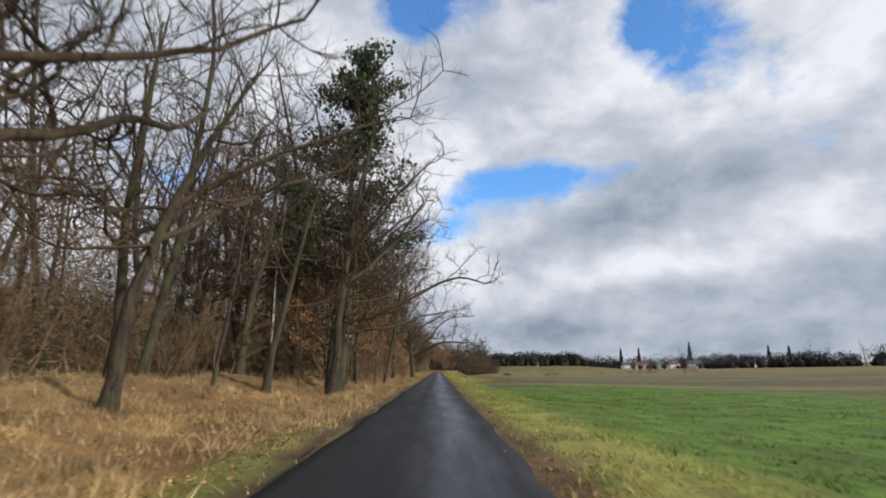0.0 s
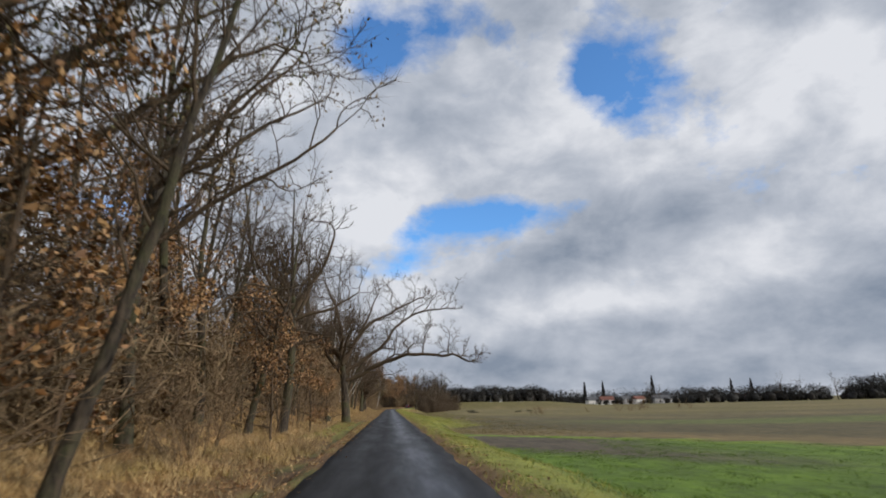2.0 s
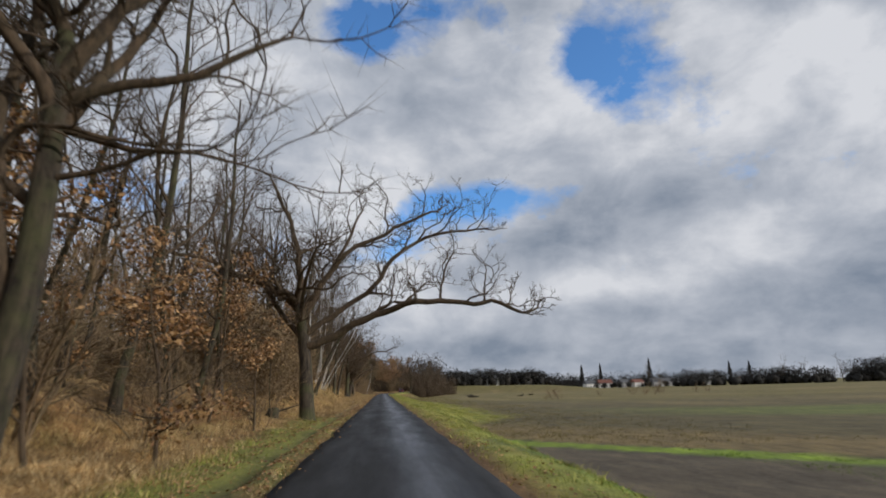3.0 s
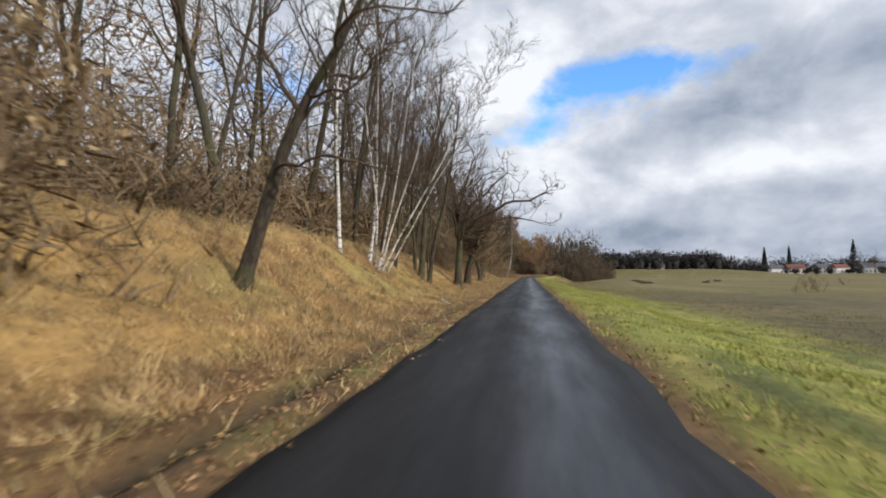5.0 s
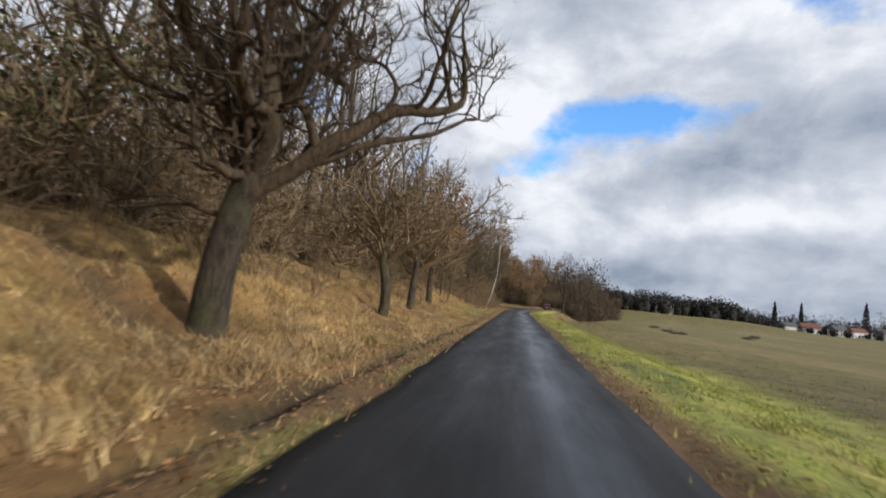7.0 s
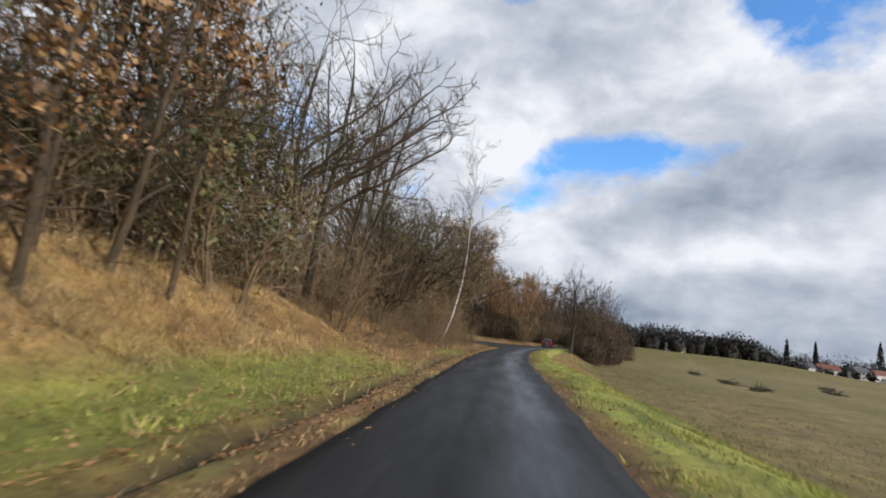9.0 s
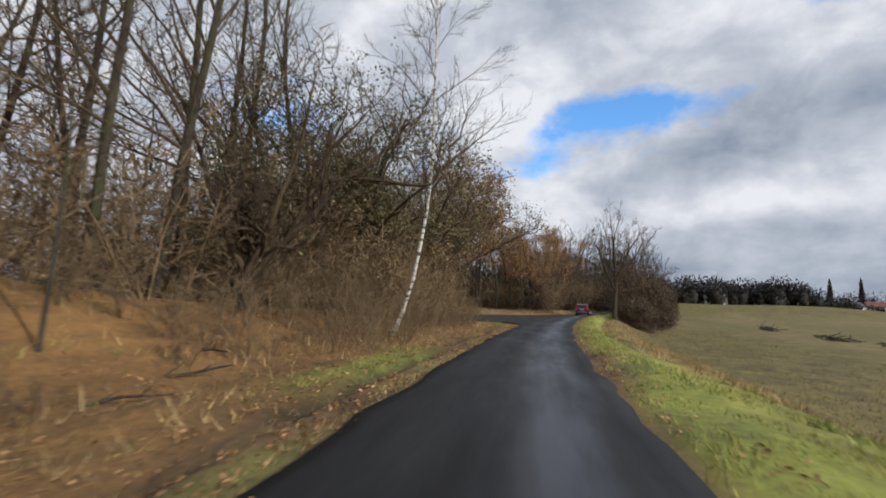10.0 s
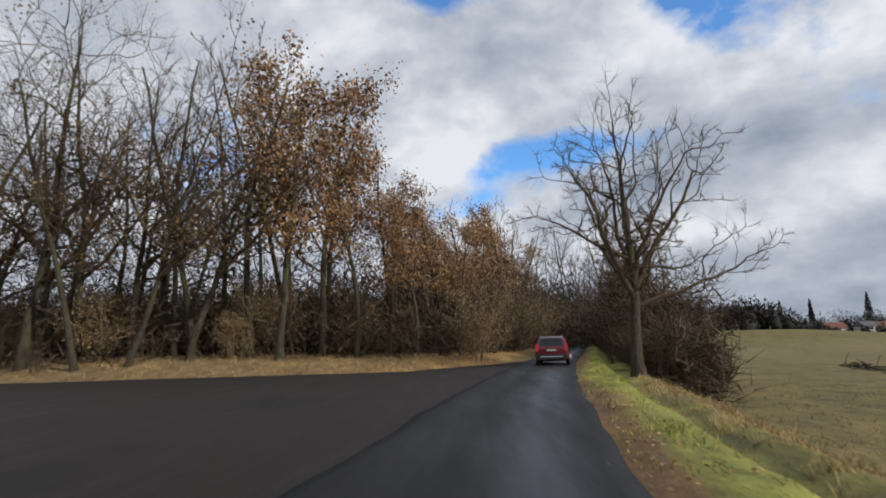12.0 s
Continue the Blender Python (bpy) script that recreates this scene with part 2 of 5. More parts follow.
def mat_ground():
    m, nt, b = material("ground", 0.95)
    at = nt.nodes.new("ShaderNodeAttribute")
    at.attribute_name = "parcel_shade"
    f = tex(nt, 6, 6, 0.7)
    g = tex(nt, 0.35, 5, 0.6)
    v = mixc(nt, 0.5, f, g)
    h = tex(nt, 1.6, 5, 0.65, (1.0, 0.35, 1.0))
    v = mixc(nt, 0.4, v, h)
    k = ramp(nt, v, [(0.37, (0.42, 0.41, 0.39)), (0.5, (0.95, 0.95, 0.95)), (0.63, (1.55, 1.52, 1.43))])
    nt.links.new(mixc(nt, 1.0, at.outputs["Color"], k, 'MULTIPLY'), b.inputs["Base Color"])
    bump(nt, b, f, 0.8, 0.08)
    return m


ROAD, DIRTROAD, GROUND = mat_road(), mat_road("dirty_asphalt", 0.8), mat_ground()


# ---- helpers for building ----
def mesh_ob(name, verts, faces, mat, parent=None, label="", smooth=False):
    me = bpy.data.meshes.new(name)
    me.from_pydata(verts, [], faces)
    me.materials.append(mat)
    if smooth:
        me.shade_smooth()
    ob = new(name, me)
    ob.parent = parent
    if label:
        tagged(ob, label)
    return ob


def raw_mesh(name, verts, tris, mats):
    """A triangle mesh from numpy arrays."""
    me = bpy.data.meshes.new(name)
    n, k = len(verts), len(tris)
    me.vertices.add(n)
    me.vertices.foreach_set("co", np.asarray(verts, np.float32).ravel())
    me.loops.add(3 * k)
    me.loops.foreach_set("vertex_index", np.asarray(tris, np.int32).ravel())
    me.polygons.add(k)
    me.polygons.foreach_set("loop_start", np.arange(0, 3 * k, 3, dtype=np.int32))
    me.update(calc_edges=True)
    for mt in mats:
        me.materials.append(mt)
    return me


# ---- the lie of the land ----
def smooth(a, b, v):
    k = min(1.0, max(0.0, (v - a) / (b - a)))
    return k * k * (3 - 2 * k)


BEND = 216.36


def road_x(y):
    """The road's middle: straight, then a bend to the right."""
    d = y - BEND
    if d < 0:
        return 0.0
    return 0.00141 * d * d if d < 80 else 9.024 + 0.2256 * (d - 80)


HALF = 1.67


def interp(rows, v):
    return float(np.interp(v, [r[0] for r in rows], [r[1] for r in rows]))


BANK = [(-80, 1.0), (40, 1.2), (70, 1.5), (95, 2.0), (112, 3.5), (145, 3.4), (158, 2.6), (170, 2.4), (205, 2.8), (218, 2.0), (235, 1.3), (247, 0.4), (254, 0.1), (340, 0.1)]
HILL = [(-80, 8.0), (95, 8.0), (115, 3.0), (185, 3.0), (205, 6.0), (225, 4.0), (250, 0.0)]
DROP = [(-80, 0.2), (20, 0.4), (55, 0.9), (90, 1.15), (130, 1.3), (180, 1.5), (230, 1.9), (290, 2.2), (340, 2.2)]


# the little ditch beside the road: y, distance from the road's middle
DITCH = [(-80, 2.1), (30, 2.12), (62, 2.38), (80, 2.6), (124, 2.66), (134, 2.76), (144, 2.9), (155, 2.68), (260, 2.6)]


def ditch(y):
    """How far from the road's middle the little ditch wanders."""
    return interp(DITCH, y) + 0.13 * noise.noise((7, y * 0.3, 5))


# washed-out gullies in the bank: from (x, y) to (x, y), half width, depth
GULLIES = [((-5.3, 148.6), (-6.4, 148.2), 0.45, 0.3), ((-6.4, 148.2), (-10.5, 150.2), 0.5, 0.45), ((-5.6, 137.5), (-8.0, 135.6), 0.4, 0.3), ((-6.2, 157.6), (-8.6, 158.4), 0.5, 0.35)]


def gully(x, y):
    """How deep a gully is here, and how much of its bare floor, coloured dark as in shadow, shows."""
    deep = bare = 0.0
    for (ax, ay), (bx, by), w, d in GULLIES:
        if abs(y - ay) > 6:
            continue
        f = min(1.0, max(0.0, ((x - ax) * (bx - ax) + (y - ay) * (by - ay)) / ((bx - ax) ** 2 + (by - ay) ** 2)))
        k = 1 - smooth(0.3 * w, 1.6 * w, math.hypot(x - ax - f * (bx - ax), y - ay - f * (by - ay)))
        deep, bare = max(deep, k * d), max(bare, k)
    return deep, bare


def near_edge(x):
    """Where the grass spit ends and the side road begins."""
    return 255.0 + 1.6 * max(0.0, -0.6 - x) ** 0.82 - 6.0 * min(1.2, max(0.0, x + 0.6))


def far_edge(x):
    return 286.0 + 0.1 * max(0.0, -x) + 1.2 * max(0.0, x)


def land(x, y):
    u = x - road_x(min(y, 400))
    n = 0.10 * noise.noise((x * 0.35, y * 0.35, 0)) + 0.05 * noise.noise((x * 1.1, y * 1.1, 4))
    if u < 0:
        w = -u
        z = interp(BANK, y) * smooth(4.0, 11.0, w) + interp(HILL, y) * smooth(11, 55, w)
        z += (0.5 * smooth(1.5, 4, w) + 0.6 * smooth(6, 30, w)) * smooth(-1.0, 7.0, y - far_edge(x))
        dw = w - ditch(y)
        z -= 0.3 * (0.4 + 0.6 * smooth(100, 118, y)) * smooth(-0.45, 0.35, noise.noise((3, y * 0.33, 2))) * (1 - smooth(0.04, 0.42, abs(dw))) * (1 - smooth(240, 250, y))
        z += 0.05 * smooth(-0.75, -0.45, dw) * (1 - smooth(-0.35, -0.2, dw)) * (1 - smooth(236, 248, y))
        z += 0.14 * noise.noise((x * 1.3, y * 1.1, 21)) * smooth(3.0, 4.2, w) * (1 - smooth(225, 250, y)) - gully(x, y)[0]
        z += 0.2 * max(0.0, noise.noise((x * 0.9, y * 0.7, 8))) * smooth(3.2, 4.5, w)
        z += 0.55 * noise.noise((x * 0.22, y * 0.2, 15)) * smooth(5.0, 7.5, w) * (1 - smooth(225, 245, y))
        if y > 245:
            flat = smooth(-2.5, 0.0, y - near_edge(x)) * (1 - smooth(-0.5, 1.5, y - far_edge(x)))
            return (z + n * smooth(1.7, 3.2, w)) * (1 - flat) - 0.05 - 0.06 * flat
        return z + n * smooth(1.7, 3.2, w) - 0.05
    z = 0.07 * smooth(1.7, 2.2, u) - interp(DROP, y) * smooth(2.6, 9.5 - 3.6 * smooth(40, 60, y) * (1 - smooth(95, 115, y)), u) - 0.8 * smooth(10, 60, u)
    z -= 0.5 * smooth(3.2, 3.6, u) * (1 - smooth(3.9, 4.7, u)) * smooth(225, 250, y)
    z += 5.0 * smooth(404, 450, y) * (1 - smooth(70, 150, u))
    return z + n * smooth(1.7, 3.0, u) * (0.5 if u > 6 else 1) - 0.05


GRID_U, GRID_Y = np.arange(-64.0, 24.0, 0.5), np.arange(-14.0, 392.0, 1.0)
ROAD_X = np.array([road_x(y) for y in GRID_Y])
HEIGHTS = np.array([[land(float(u + rx), float(y)) for u in GRID_U] for y, rx in zip(GRID_Y, ROAD_X)])


def lands(x, y):
    """The ground's height at many places at once."""
    rx = np.interp(y, GRID_Y, ROAD_X)
    i = np.clip((x - rx - GRID_U[0]) / 0.5, 0, len(GRID_U) - 1.001)
    j = np.clip(y - GRID_Y[0], 0, len(GRID_Y) - 1.001)
    a, c = i.astype(int), j.astype(int)
    p, q = i - a, j - c
    return (HEIGHTS[c, a] * (1 - p) + HEIGHTS[c, a + 1] * p) * (1 - q) + (HEIGHTS[c + 1, a] * (1 - p) + HEIGHTS[c + 1, a + 1] * p) * q


GREEN, OLIVE, STRAWC, SOIL, LITTER = (0.105, 0.175, 0.012), (0.14, 0.115, 0.03), (0.38, 0.235, 0.08), (0.1, 0.078, 0.05), (0.2, 0.105, 0.034)
VERGE, FRINGE = (0.265, 0.28, 0.05), (0.17, 0.095, 0.04)
# green patches in the roadside grass: from y, to y, offset from the road's middle, half width
LUSH = [(-20, 14, -2.6, 0.5), (39, 48, -3.3, 0.6), (70, 95, -3.2, 1.3), (196, 212, -4.2, 1.5), (224, 231, -3.4, 0.8), (252, 263, -2.9, 1.4)]


# how far the green verge reaches from the road's middle on its right
EDGE = [(-80, 4.4), (60, 4.4), (75, 3.9), (92, 4.2), (98, 5.0), (112, 12.5), (155, 13.0), (180, 12.0), (206, 8.0), (230, 5.6), (340, 5.0)]


def blend(a, b, k):
    return tuple(p + (q - p) * k for p, q in zip(a, b))


def lush(u, y):
    k = 0.0
    for a, b, c, w in LUSH:
        k = max(k, smooth(a - 3, a + 2, y) * (1 - smooth(b - 2, b + 3, y)) * (1 - smooth(w * 0.5, w * 1.3, abs(u - c))))
    return k


# ground colour by field and verge, with shade of ditches and gullies mixed in
def parcel_shade(x, y):
    u = x - road_x(min(y, 400))
    w = 1.6 * noise.noise((x * 0.12, y * 0.12, 9)) + 0.5 * noise.noise((x * 0.9, y * 0.9, 2))
    if u < 0:
        c = blend(LITTER, STRAWC, smooth(-0.4, 0.4, noise.noise((x * 0.4, y * 0.25, 5))))
        c = blend(c, (0.25, 0.165, 0.07), smooth(7, 13, -u))
        c = blend(c, (0.33, 0.28, 0.085), 0.85 * smooth(-0.1, 0.35, noise.noise((x * 0.3, y * 0.15, 12))) * smooth(4, 6, -u) * smooth(108, 116, y) * (1 - smooth(146, 160, y)))
        c = blend(c, LITTER, 0.9 * smooth(212, 219, y) * (1 - smooth(256, 262, y)))
        band = blend((0.15, 0.085, 0.034), (0.17, 0.15, 0.04), smooth(-0.1, 0.35, noise.noise((x * 1.5, y * 0.4, 17))))
        c = blend(band, c, smooth(2.5, 3.4, -u + 0.3 * w))
        c = blend(c, (0.19, 0.205, 0.035), 0.9 * lush(u + 0.3 * w, y))
        # gullies darkened in colour to stand for the shadow lying in them
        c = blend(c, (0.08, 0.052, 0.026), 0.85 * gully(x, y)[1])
        # the ditch's shadow line, painted near-black into the ground colour
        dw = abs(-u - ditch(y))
        seam_shade = (0.5 + 0.5 * smooth(100, 118, y)) * (1 - smooth(0.05, 0.45, dw + 0.18 * noise.noise((x * 2.5, y * 1.2, 31)))) * smooth(-0.5, 0.2, noise.noise((3, y * 0.33, 2))) * (1 - smooth(243, 250, y))
        return blend(c, blend((0.024, 0.017, 0.008), (0.05, 0.045, 0.013), smooth(0.0, 0.5, noise.noise((1, y * 0.5, 9)))), 0.96 * seam_shade)
    c = OLIVE
    if y < 420:
        rim = 97.0 - 1.2 * min(u, 34.0) - y + 0.5 * w
        c = blend(c, (0.098, 0.078, 0.034), 0.85 * (1 - smooth(150, 200, y)))
        c = blend(c, GREEN, smooth(0.0, 3.0, rim) * (1 - 0.85 * smooth(20, 34, u + 2 * w)))
        c = blend(c, SOIL, smooth(2.0, 3.0, rim) * (1 - smooth(17, 22, rim + 2 * w)) * smooth(3.5, 5.0, u) * (1 - smooth(10, 18, u + 1.5 * w)))
        c = blend(c, (0.2, 0.29, 0.02), 0.9 * smooth(-0.4, 0.2, rim) * (1 - smooth(2.0, 2.8, rim)) * (1 - smooth(40, 60, u)))
        c = blend(c, (0.2, 0.14, 0.055), 0.8 * smooth(0.3, 1.2, -rim) * (1 - smooth(8, 18, -rim + w)))
        c = blend(c, (0.12, 0.135, 0.03), smooth(103, 110, y + w) * (1 - smooth(122, 132, y + w)) * smooth(15, 40, u))
        c = blend(c, (0.2, 0.15, 0.055), smooth(-0.3, 0.5, noise.noise((u * 0.12, y * 0.02, 7))) * smooth(130, 150, y))
    edge = interp(EDGE, y)
    streak = smooth(-0.2, 0.4, noise.noise((u * 1.6, y * 0.12, 3)))
    verge = blend(VERGE, (0.33, 0.27, 0.07), 0.75 * streak)
    verge = blend(verge, (0.07, 0.1, 0.02), 0.75 * smooth(0.1, 0.45, noise.noise((u * 1.1, y * 0.2, 11))))
    c = blend(verge, c, smooth(edge - 0.3 * edge, edge, u + 0.5 * w))
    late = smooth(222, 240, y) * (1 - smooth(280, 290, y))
    # right-hand ditch: far wall painted dark for its shade and brush
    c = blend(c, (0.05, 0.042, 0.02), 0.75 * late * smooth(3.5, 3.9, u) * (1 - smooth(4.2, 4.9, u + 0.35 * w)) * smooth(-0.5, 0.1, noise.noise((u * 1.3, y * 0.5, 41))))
    c = blend(c, (0.34, 0.26, 0.1), 0.5 * late * smooth(5.0, 5.4, u) * (1 - smooth(6.4, 8.0, u + w)))
    return blend(FRINGE, c, smooth(1.9, 2.4, u + 0.25 * w))


def build_ground():
    us = [-2600, -1200, -600, -300, -160, -100, -70, -50, -40, -33, -28, -24, -21, -18.5, -16.5] + [-15 + 0.5 * i for i in range(22)]
    us += [-4.1, -3.7, -3.4, -3.2, -3.05, -2.92, -2.8, -2.68, -2.56, -2.44, -2.32, -2.2, -2.08, -1.95, -1.8, -1.6, 0.0, 1.6, 1.85, 2.1, 2.4, 2.7, 3.0, 3.4, 3.8] + [4.25 + 0.6 * i for i in range(15)]
    us += [13.5, 15, 17, 20, 24, 28, 33, 40, 48, 58, 70, 85, 100, 115, 130, 150, 170, 230, 320, 500, 900, 1600, 2600]
    ys = [-900, -400, -150, -80, -50] + [-30 + 1.0 * i for i in range(26)] + [-4 + 0.5 * i for i in range(536)] + [264 + 1.0 * i for i in range(51)] + [320, 330, 345, 360, 380, 400, 408, 418, 428, 438, 450, 470, 520, 620, 800, 1100, 1600, 2600]
    verts, cols, faces = [], [], []
    for y in ys:
        for u in us:
            x = u + road_x(min(y, 400))
            verts.append((x, y, land(x, y)))
            cols.append((*parcel_shade(x, y), 1))
    k = len(us)
    for j in range(len(ys) - 1):
        for i in range(k - 1):
            faces.append((j * k + i, j * k + i + 1, (j + 1) * k + i + 1, (j + 1) * k + i))
    ob = mesh_ob("ground", verts, faces, GROUND, smooth=True)
    a = ob.data.color_attributes.new("parcel_shade", 'FLOAT_COLOR', 'POINT')
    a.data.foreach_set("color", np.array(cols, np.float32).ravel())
    tagged(ob, "grassy ground with a dry bank, green crop field and brown meadow", "ground", kind="structure")


build_ground()


def build_road():
    ys = [-60 + 1.0 * i for i in range(460)]
    verts, faces = [], []
    rng = random.Random(4)
    prof = [(-1.0, -0.2), (-1.0, 0.0), (-0.85, 0.008), (-0.6, 0.02), (-0.4, 0.03), (-0.15, 0.034), (0.1, 0.035), (0.35, 0.03), (0.6, 0.02), (0.85, 0.008), (1.0, 0.0), (1.0, -0.2)]
    # across the profile: wheel wear plus painted sky sheen, strongest right of centre
    rub_sheen = [0, 0, 0.05, 0.18, 0.2, 0.1, 0.3, 0.5, 0.42, 0.1, 0, 0]
    wear_sheen = []
    for y in ys:
        l = HALF + 0.12 * noise.noise((0, y * 0.4, 1)) + rng.uniform(-0.04, 0.04)
        r = HALF + 0.12 * noise.noise((9, y * 0.4, 1)) + rng.uniform(-0.04, 0.04)
        for (u, z), k in zip(prof, rub_sheen):
            if u < 0 and z > 0:
                z *= 1 - 0.75 * smooth(248, 256, y) * (1 - smooth(284, 292, y))
            verts.append((road_x(y) + u * (l if u < 0 else r), y, z))
            wear_sheen.append(max(k, 0.05) if 250 < y < 292 and u < 0 else k)
    k = len(prof)
    for j in range(len(ys) - 1):
        for i in range(k - 1):
            faces.append((j * k + i, j * k + i + 1, (j + 1) * k + i + 1, (j + 1) * k + i))
    ob = mesh_ob("road", verts, faces, ROAD, smooth=True)
    ob.data.attributes.new("wear_sheen", 'FLOAT', 'POINT').data.foreach_set("value", np.array(wear_sheen, np.float32))
    tagged(ob, "narrow damp dark asphalt country road without markings", "road", kind="structure")


build_road()


def build_side_road():
    """The mouth of the side road, a slab that runs in under the main road's edge."""
    xs = [-60 + 1.0 * i for i in range(69)]
    rows = 24
    verts, faces = [], []
    for x in xs:
        a, b = near_edge(x) + 0.25 * noise.noise((x * 0.8, 3, 3)), far_edge(x) + 0.7 * noise.noise((x * 0.5, 8, 3))
        for j in range(rows):
            y = a + (b - a) * j / (rows - 1)
            verts.append((min(x, road_x(y) - 0.9), y, -0.008 + 0.006 * noise.noise((x * 0.3, y * 0.3, 6))))
    for i in range(len(xs) - 1):
        for j in range(rows - 1):
            faces.append((i * rows + j, (i + 1) * rows + j, (i + 1) * rows + j + 1, i * rows + j + 1))
    ob = mesh_ob("side_road", verts, faces, DIRTROAD, smooth=True)
    ob.data.attributes.new("wear_sheen", 'FLOAT', 'POINT').data.foreach_set("value", np.full(len(verts), 0.02, np.float32))
    sol = ob.modifiers.new("slab", 'SOLIDIFY')
    sol.thickness, sol.offset = 0.15, -1
    tagged(ob, "wide dark asphalt mouth of a side road joining the lane", "road", kind="structure")


build_side_road()


# ---- trees ----
class Skeleton:
    """Tapered tubes gathered into one mesh."""

    def __init__(self):
        self.v, self.f, self.n = [], [], 0

    def tube(self, pts, radii, sides):
        pts, radii = np.asarray(pts, float), np.asarray(radii, float)
        d = np.gradient(pts, axis=0)
        d /= np.linalg.norm(d, axis=1)[:, None] + 1e-9
        ref = np.array([1.0, 0, 0]) if abs(d[0, 0]) < 0.8 else np.array([0, 1.0, 0])
        a = np.cross(d, ref)
        a /= np.linalg.norm(a, axis=1)[:, None] + 1e-9
        b = np.cross(d, a)
        ang = np.arange(sides) * 2 * math.pi / sides
        ring = pts[:, None] + radii[:, None, None] * (np.cos(ang)[None, :, None] * a[:, None] + np.sin(ang)[None, :, None] * b[:, None])
        m = len(pts)
        i, j = np.meshgrid(np.arange(m - 1), np.arange(sides), indexing="ij")
        p, q = (i * sides + j).ravel(), (i * sides + (j + 1) % sides).ravel()
        tri = np.concatenate([np.stack([p, q, q + sides], 1), np.stack([p, q + sides, p + sides], 1)]) + self.n
        self.v.append(ring.reshape(-1, 3)), self.f.append(tri)
        self.n += m * sides

    def twig(self, pts, r, fine=False):
        """A thin twig: three-sided, bent once, drawn to a point."""
        p, q, e = pts[0], pts[len(pts) // 2], pts[-1]
        d = unit(e - p)
        a = unit(np.cross(d, (0.3, 0.9, 0.31) if abs(d[1]) < 0.8 else (1, 0, 0)))
        c = np.cross(d, a)
        ring = np.array([a, -0.5 * a + 0.87 * c, -0.5 * a - 0.87 * c])
        self.v.append(np.concatenate([p + ring * r, q + ring * r * 0.75, [e]]))
        if fine:
            self.v[-1] = np.concatenate([p + ring * r, [e]])
            self.f.append(np.array([(0, 1, 3), (1, 2, 3), (2, 0, 3)]) + self.n)
            self.n += 4
            return
        f = [(0, 1, 4), (0, 4, 3), (1, 2, 5), (1, 5, 4), (2, 0, 3), (2, 3, 5), (3, 4, 6), (4, 5, 6), (5, 3, 6)]
        self.f.append(np.array(f) + self.n)
        self.n += 7

    def mesh(self, name, mat):
        me = raw_mesh(name, np.concatenate(self.v), np.concatenate(self.f), [mat])
        me.shade_smooth()
        return me


def unit(v):
    return v / (np.linalg.norm(v) + 1e-9)


def limb(rng, start, way, length, wander, lift, steps):
    """A wandering line of points; lift bends it up (or down)."""
    pts, d = [np.array(start, float)], unit(np.array(way, float))
    for _ in range(steps):
        d = unit(d + rng.normal(0, wander, 3) + np.array([0, 0, lift / steps]))
        d[2] = max(d[2], -0.22)
        pts.append(pts[-1] + d * length / steps)
    return np.array(pts)


STEPS, SIDES = (8, 6, 3, 2, 2), (5, 4, 3, 3, 3)


def grow(rng, crown, pts, r0, r1, level, spec, tips):
    """Children along a limb, level by level."""
    length = np.linalg.norm(np.diff(pts, axis=0), axis=1).sum()
    if level >= spec["depth"]:
        tips.append(pts)
        return
    n, low = spec["counts"][level], spec["low"][level]
    for k in range(n):
        f = low + (0.98 - low) * (k + rng.uniform(0.1, 0.9)) / n
        i = min(int(f * (len(pts) - 1)), len(pts) - 2)
        w = f * (len(pts) - 1) - i
        p = pts[i] * (1 - w) + pts[i + 1] * w
        d = unit(pts[i + 1] - pts[i])
        side = unit(np.cross(d, rng.normal(0, 1, 3)))
        a = math.radians(spec["angle"][level] * rng.uniform(0.7, 1.3))
        way = d * math.cos(a) + side * math.sin(a)
        if way[2] < -0.1:
            way[2] *= -0.4
        ln = length * spec["ratio"][level] * rng.uniform(0.6, 1.2) * (1.1 - 0.5 * f)
        rr = max((r0 + (r1 - r0) * f) * rng.uniform(0.4, 0.65), spec["thin"])
        c = limb(rng, p, way, ln, spec["wander"], spec["lift"], spec.get("steps", STEPS)[level])
        re = max(rr * 0.25, spec["thin"] * 0.7)
        if level + 1 >= spec["depth"]:
            crown.twig(c, rr, spec.get("fine", False))
        else:
            crown.tube(c, np.linspace(rr, re, len(c)), SIDES[level])
        grow(rng, crown, c, rr, re, level + 1, spec, tips)


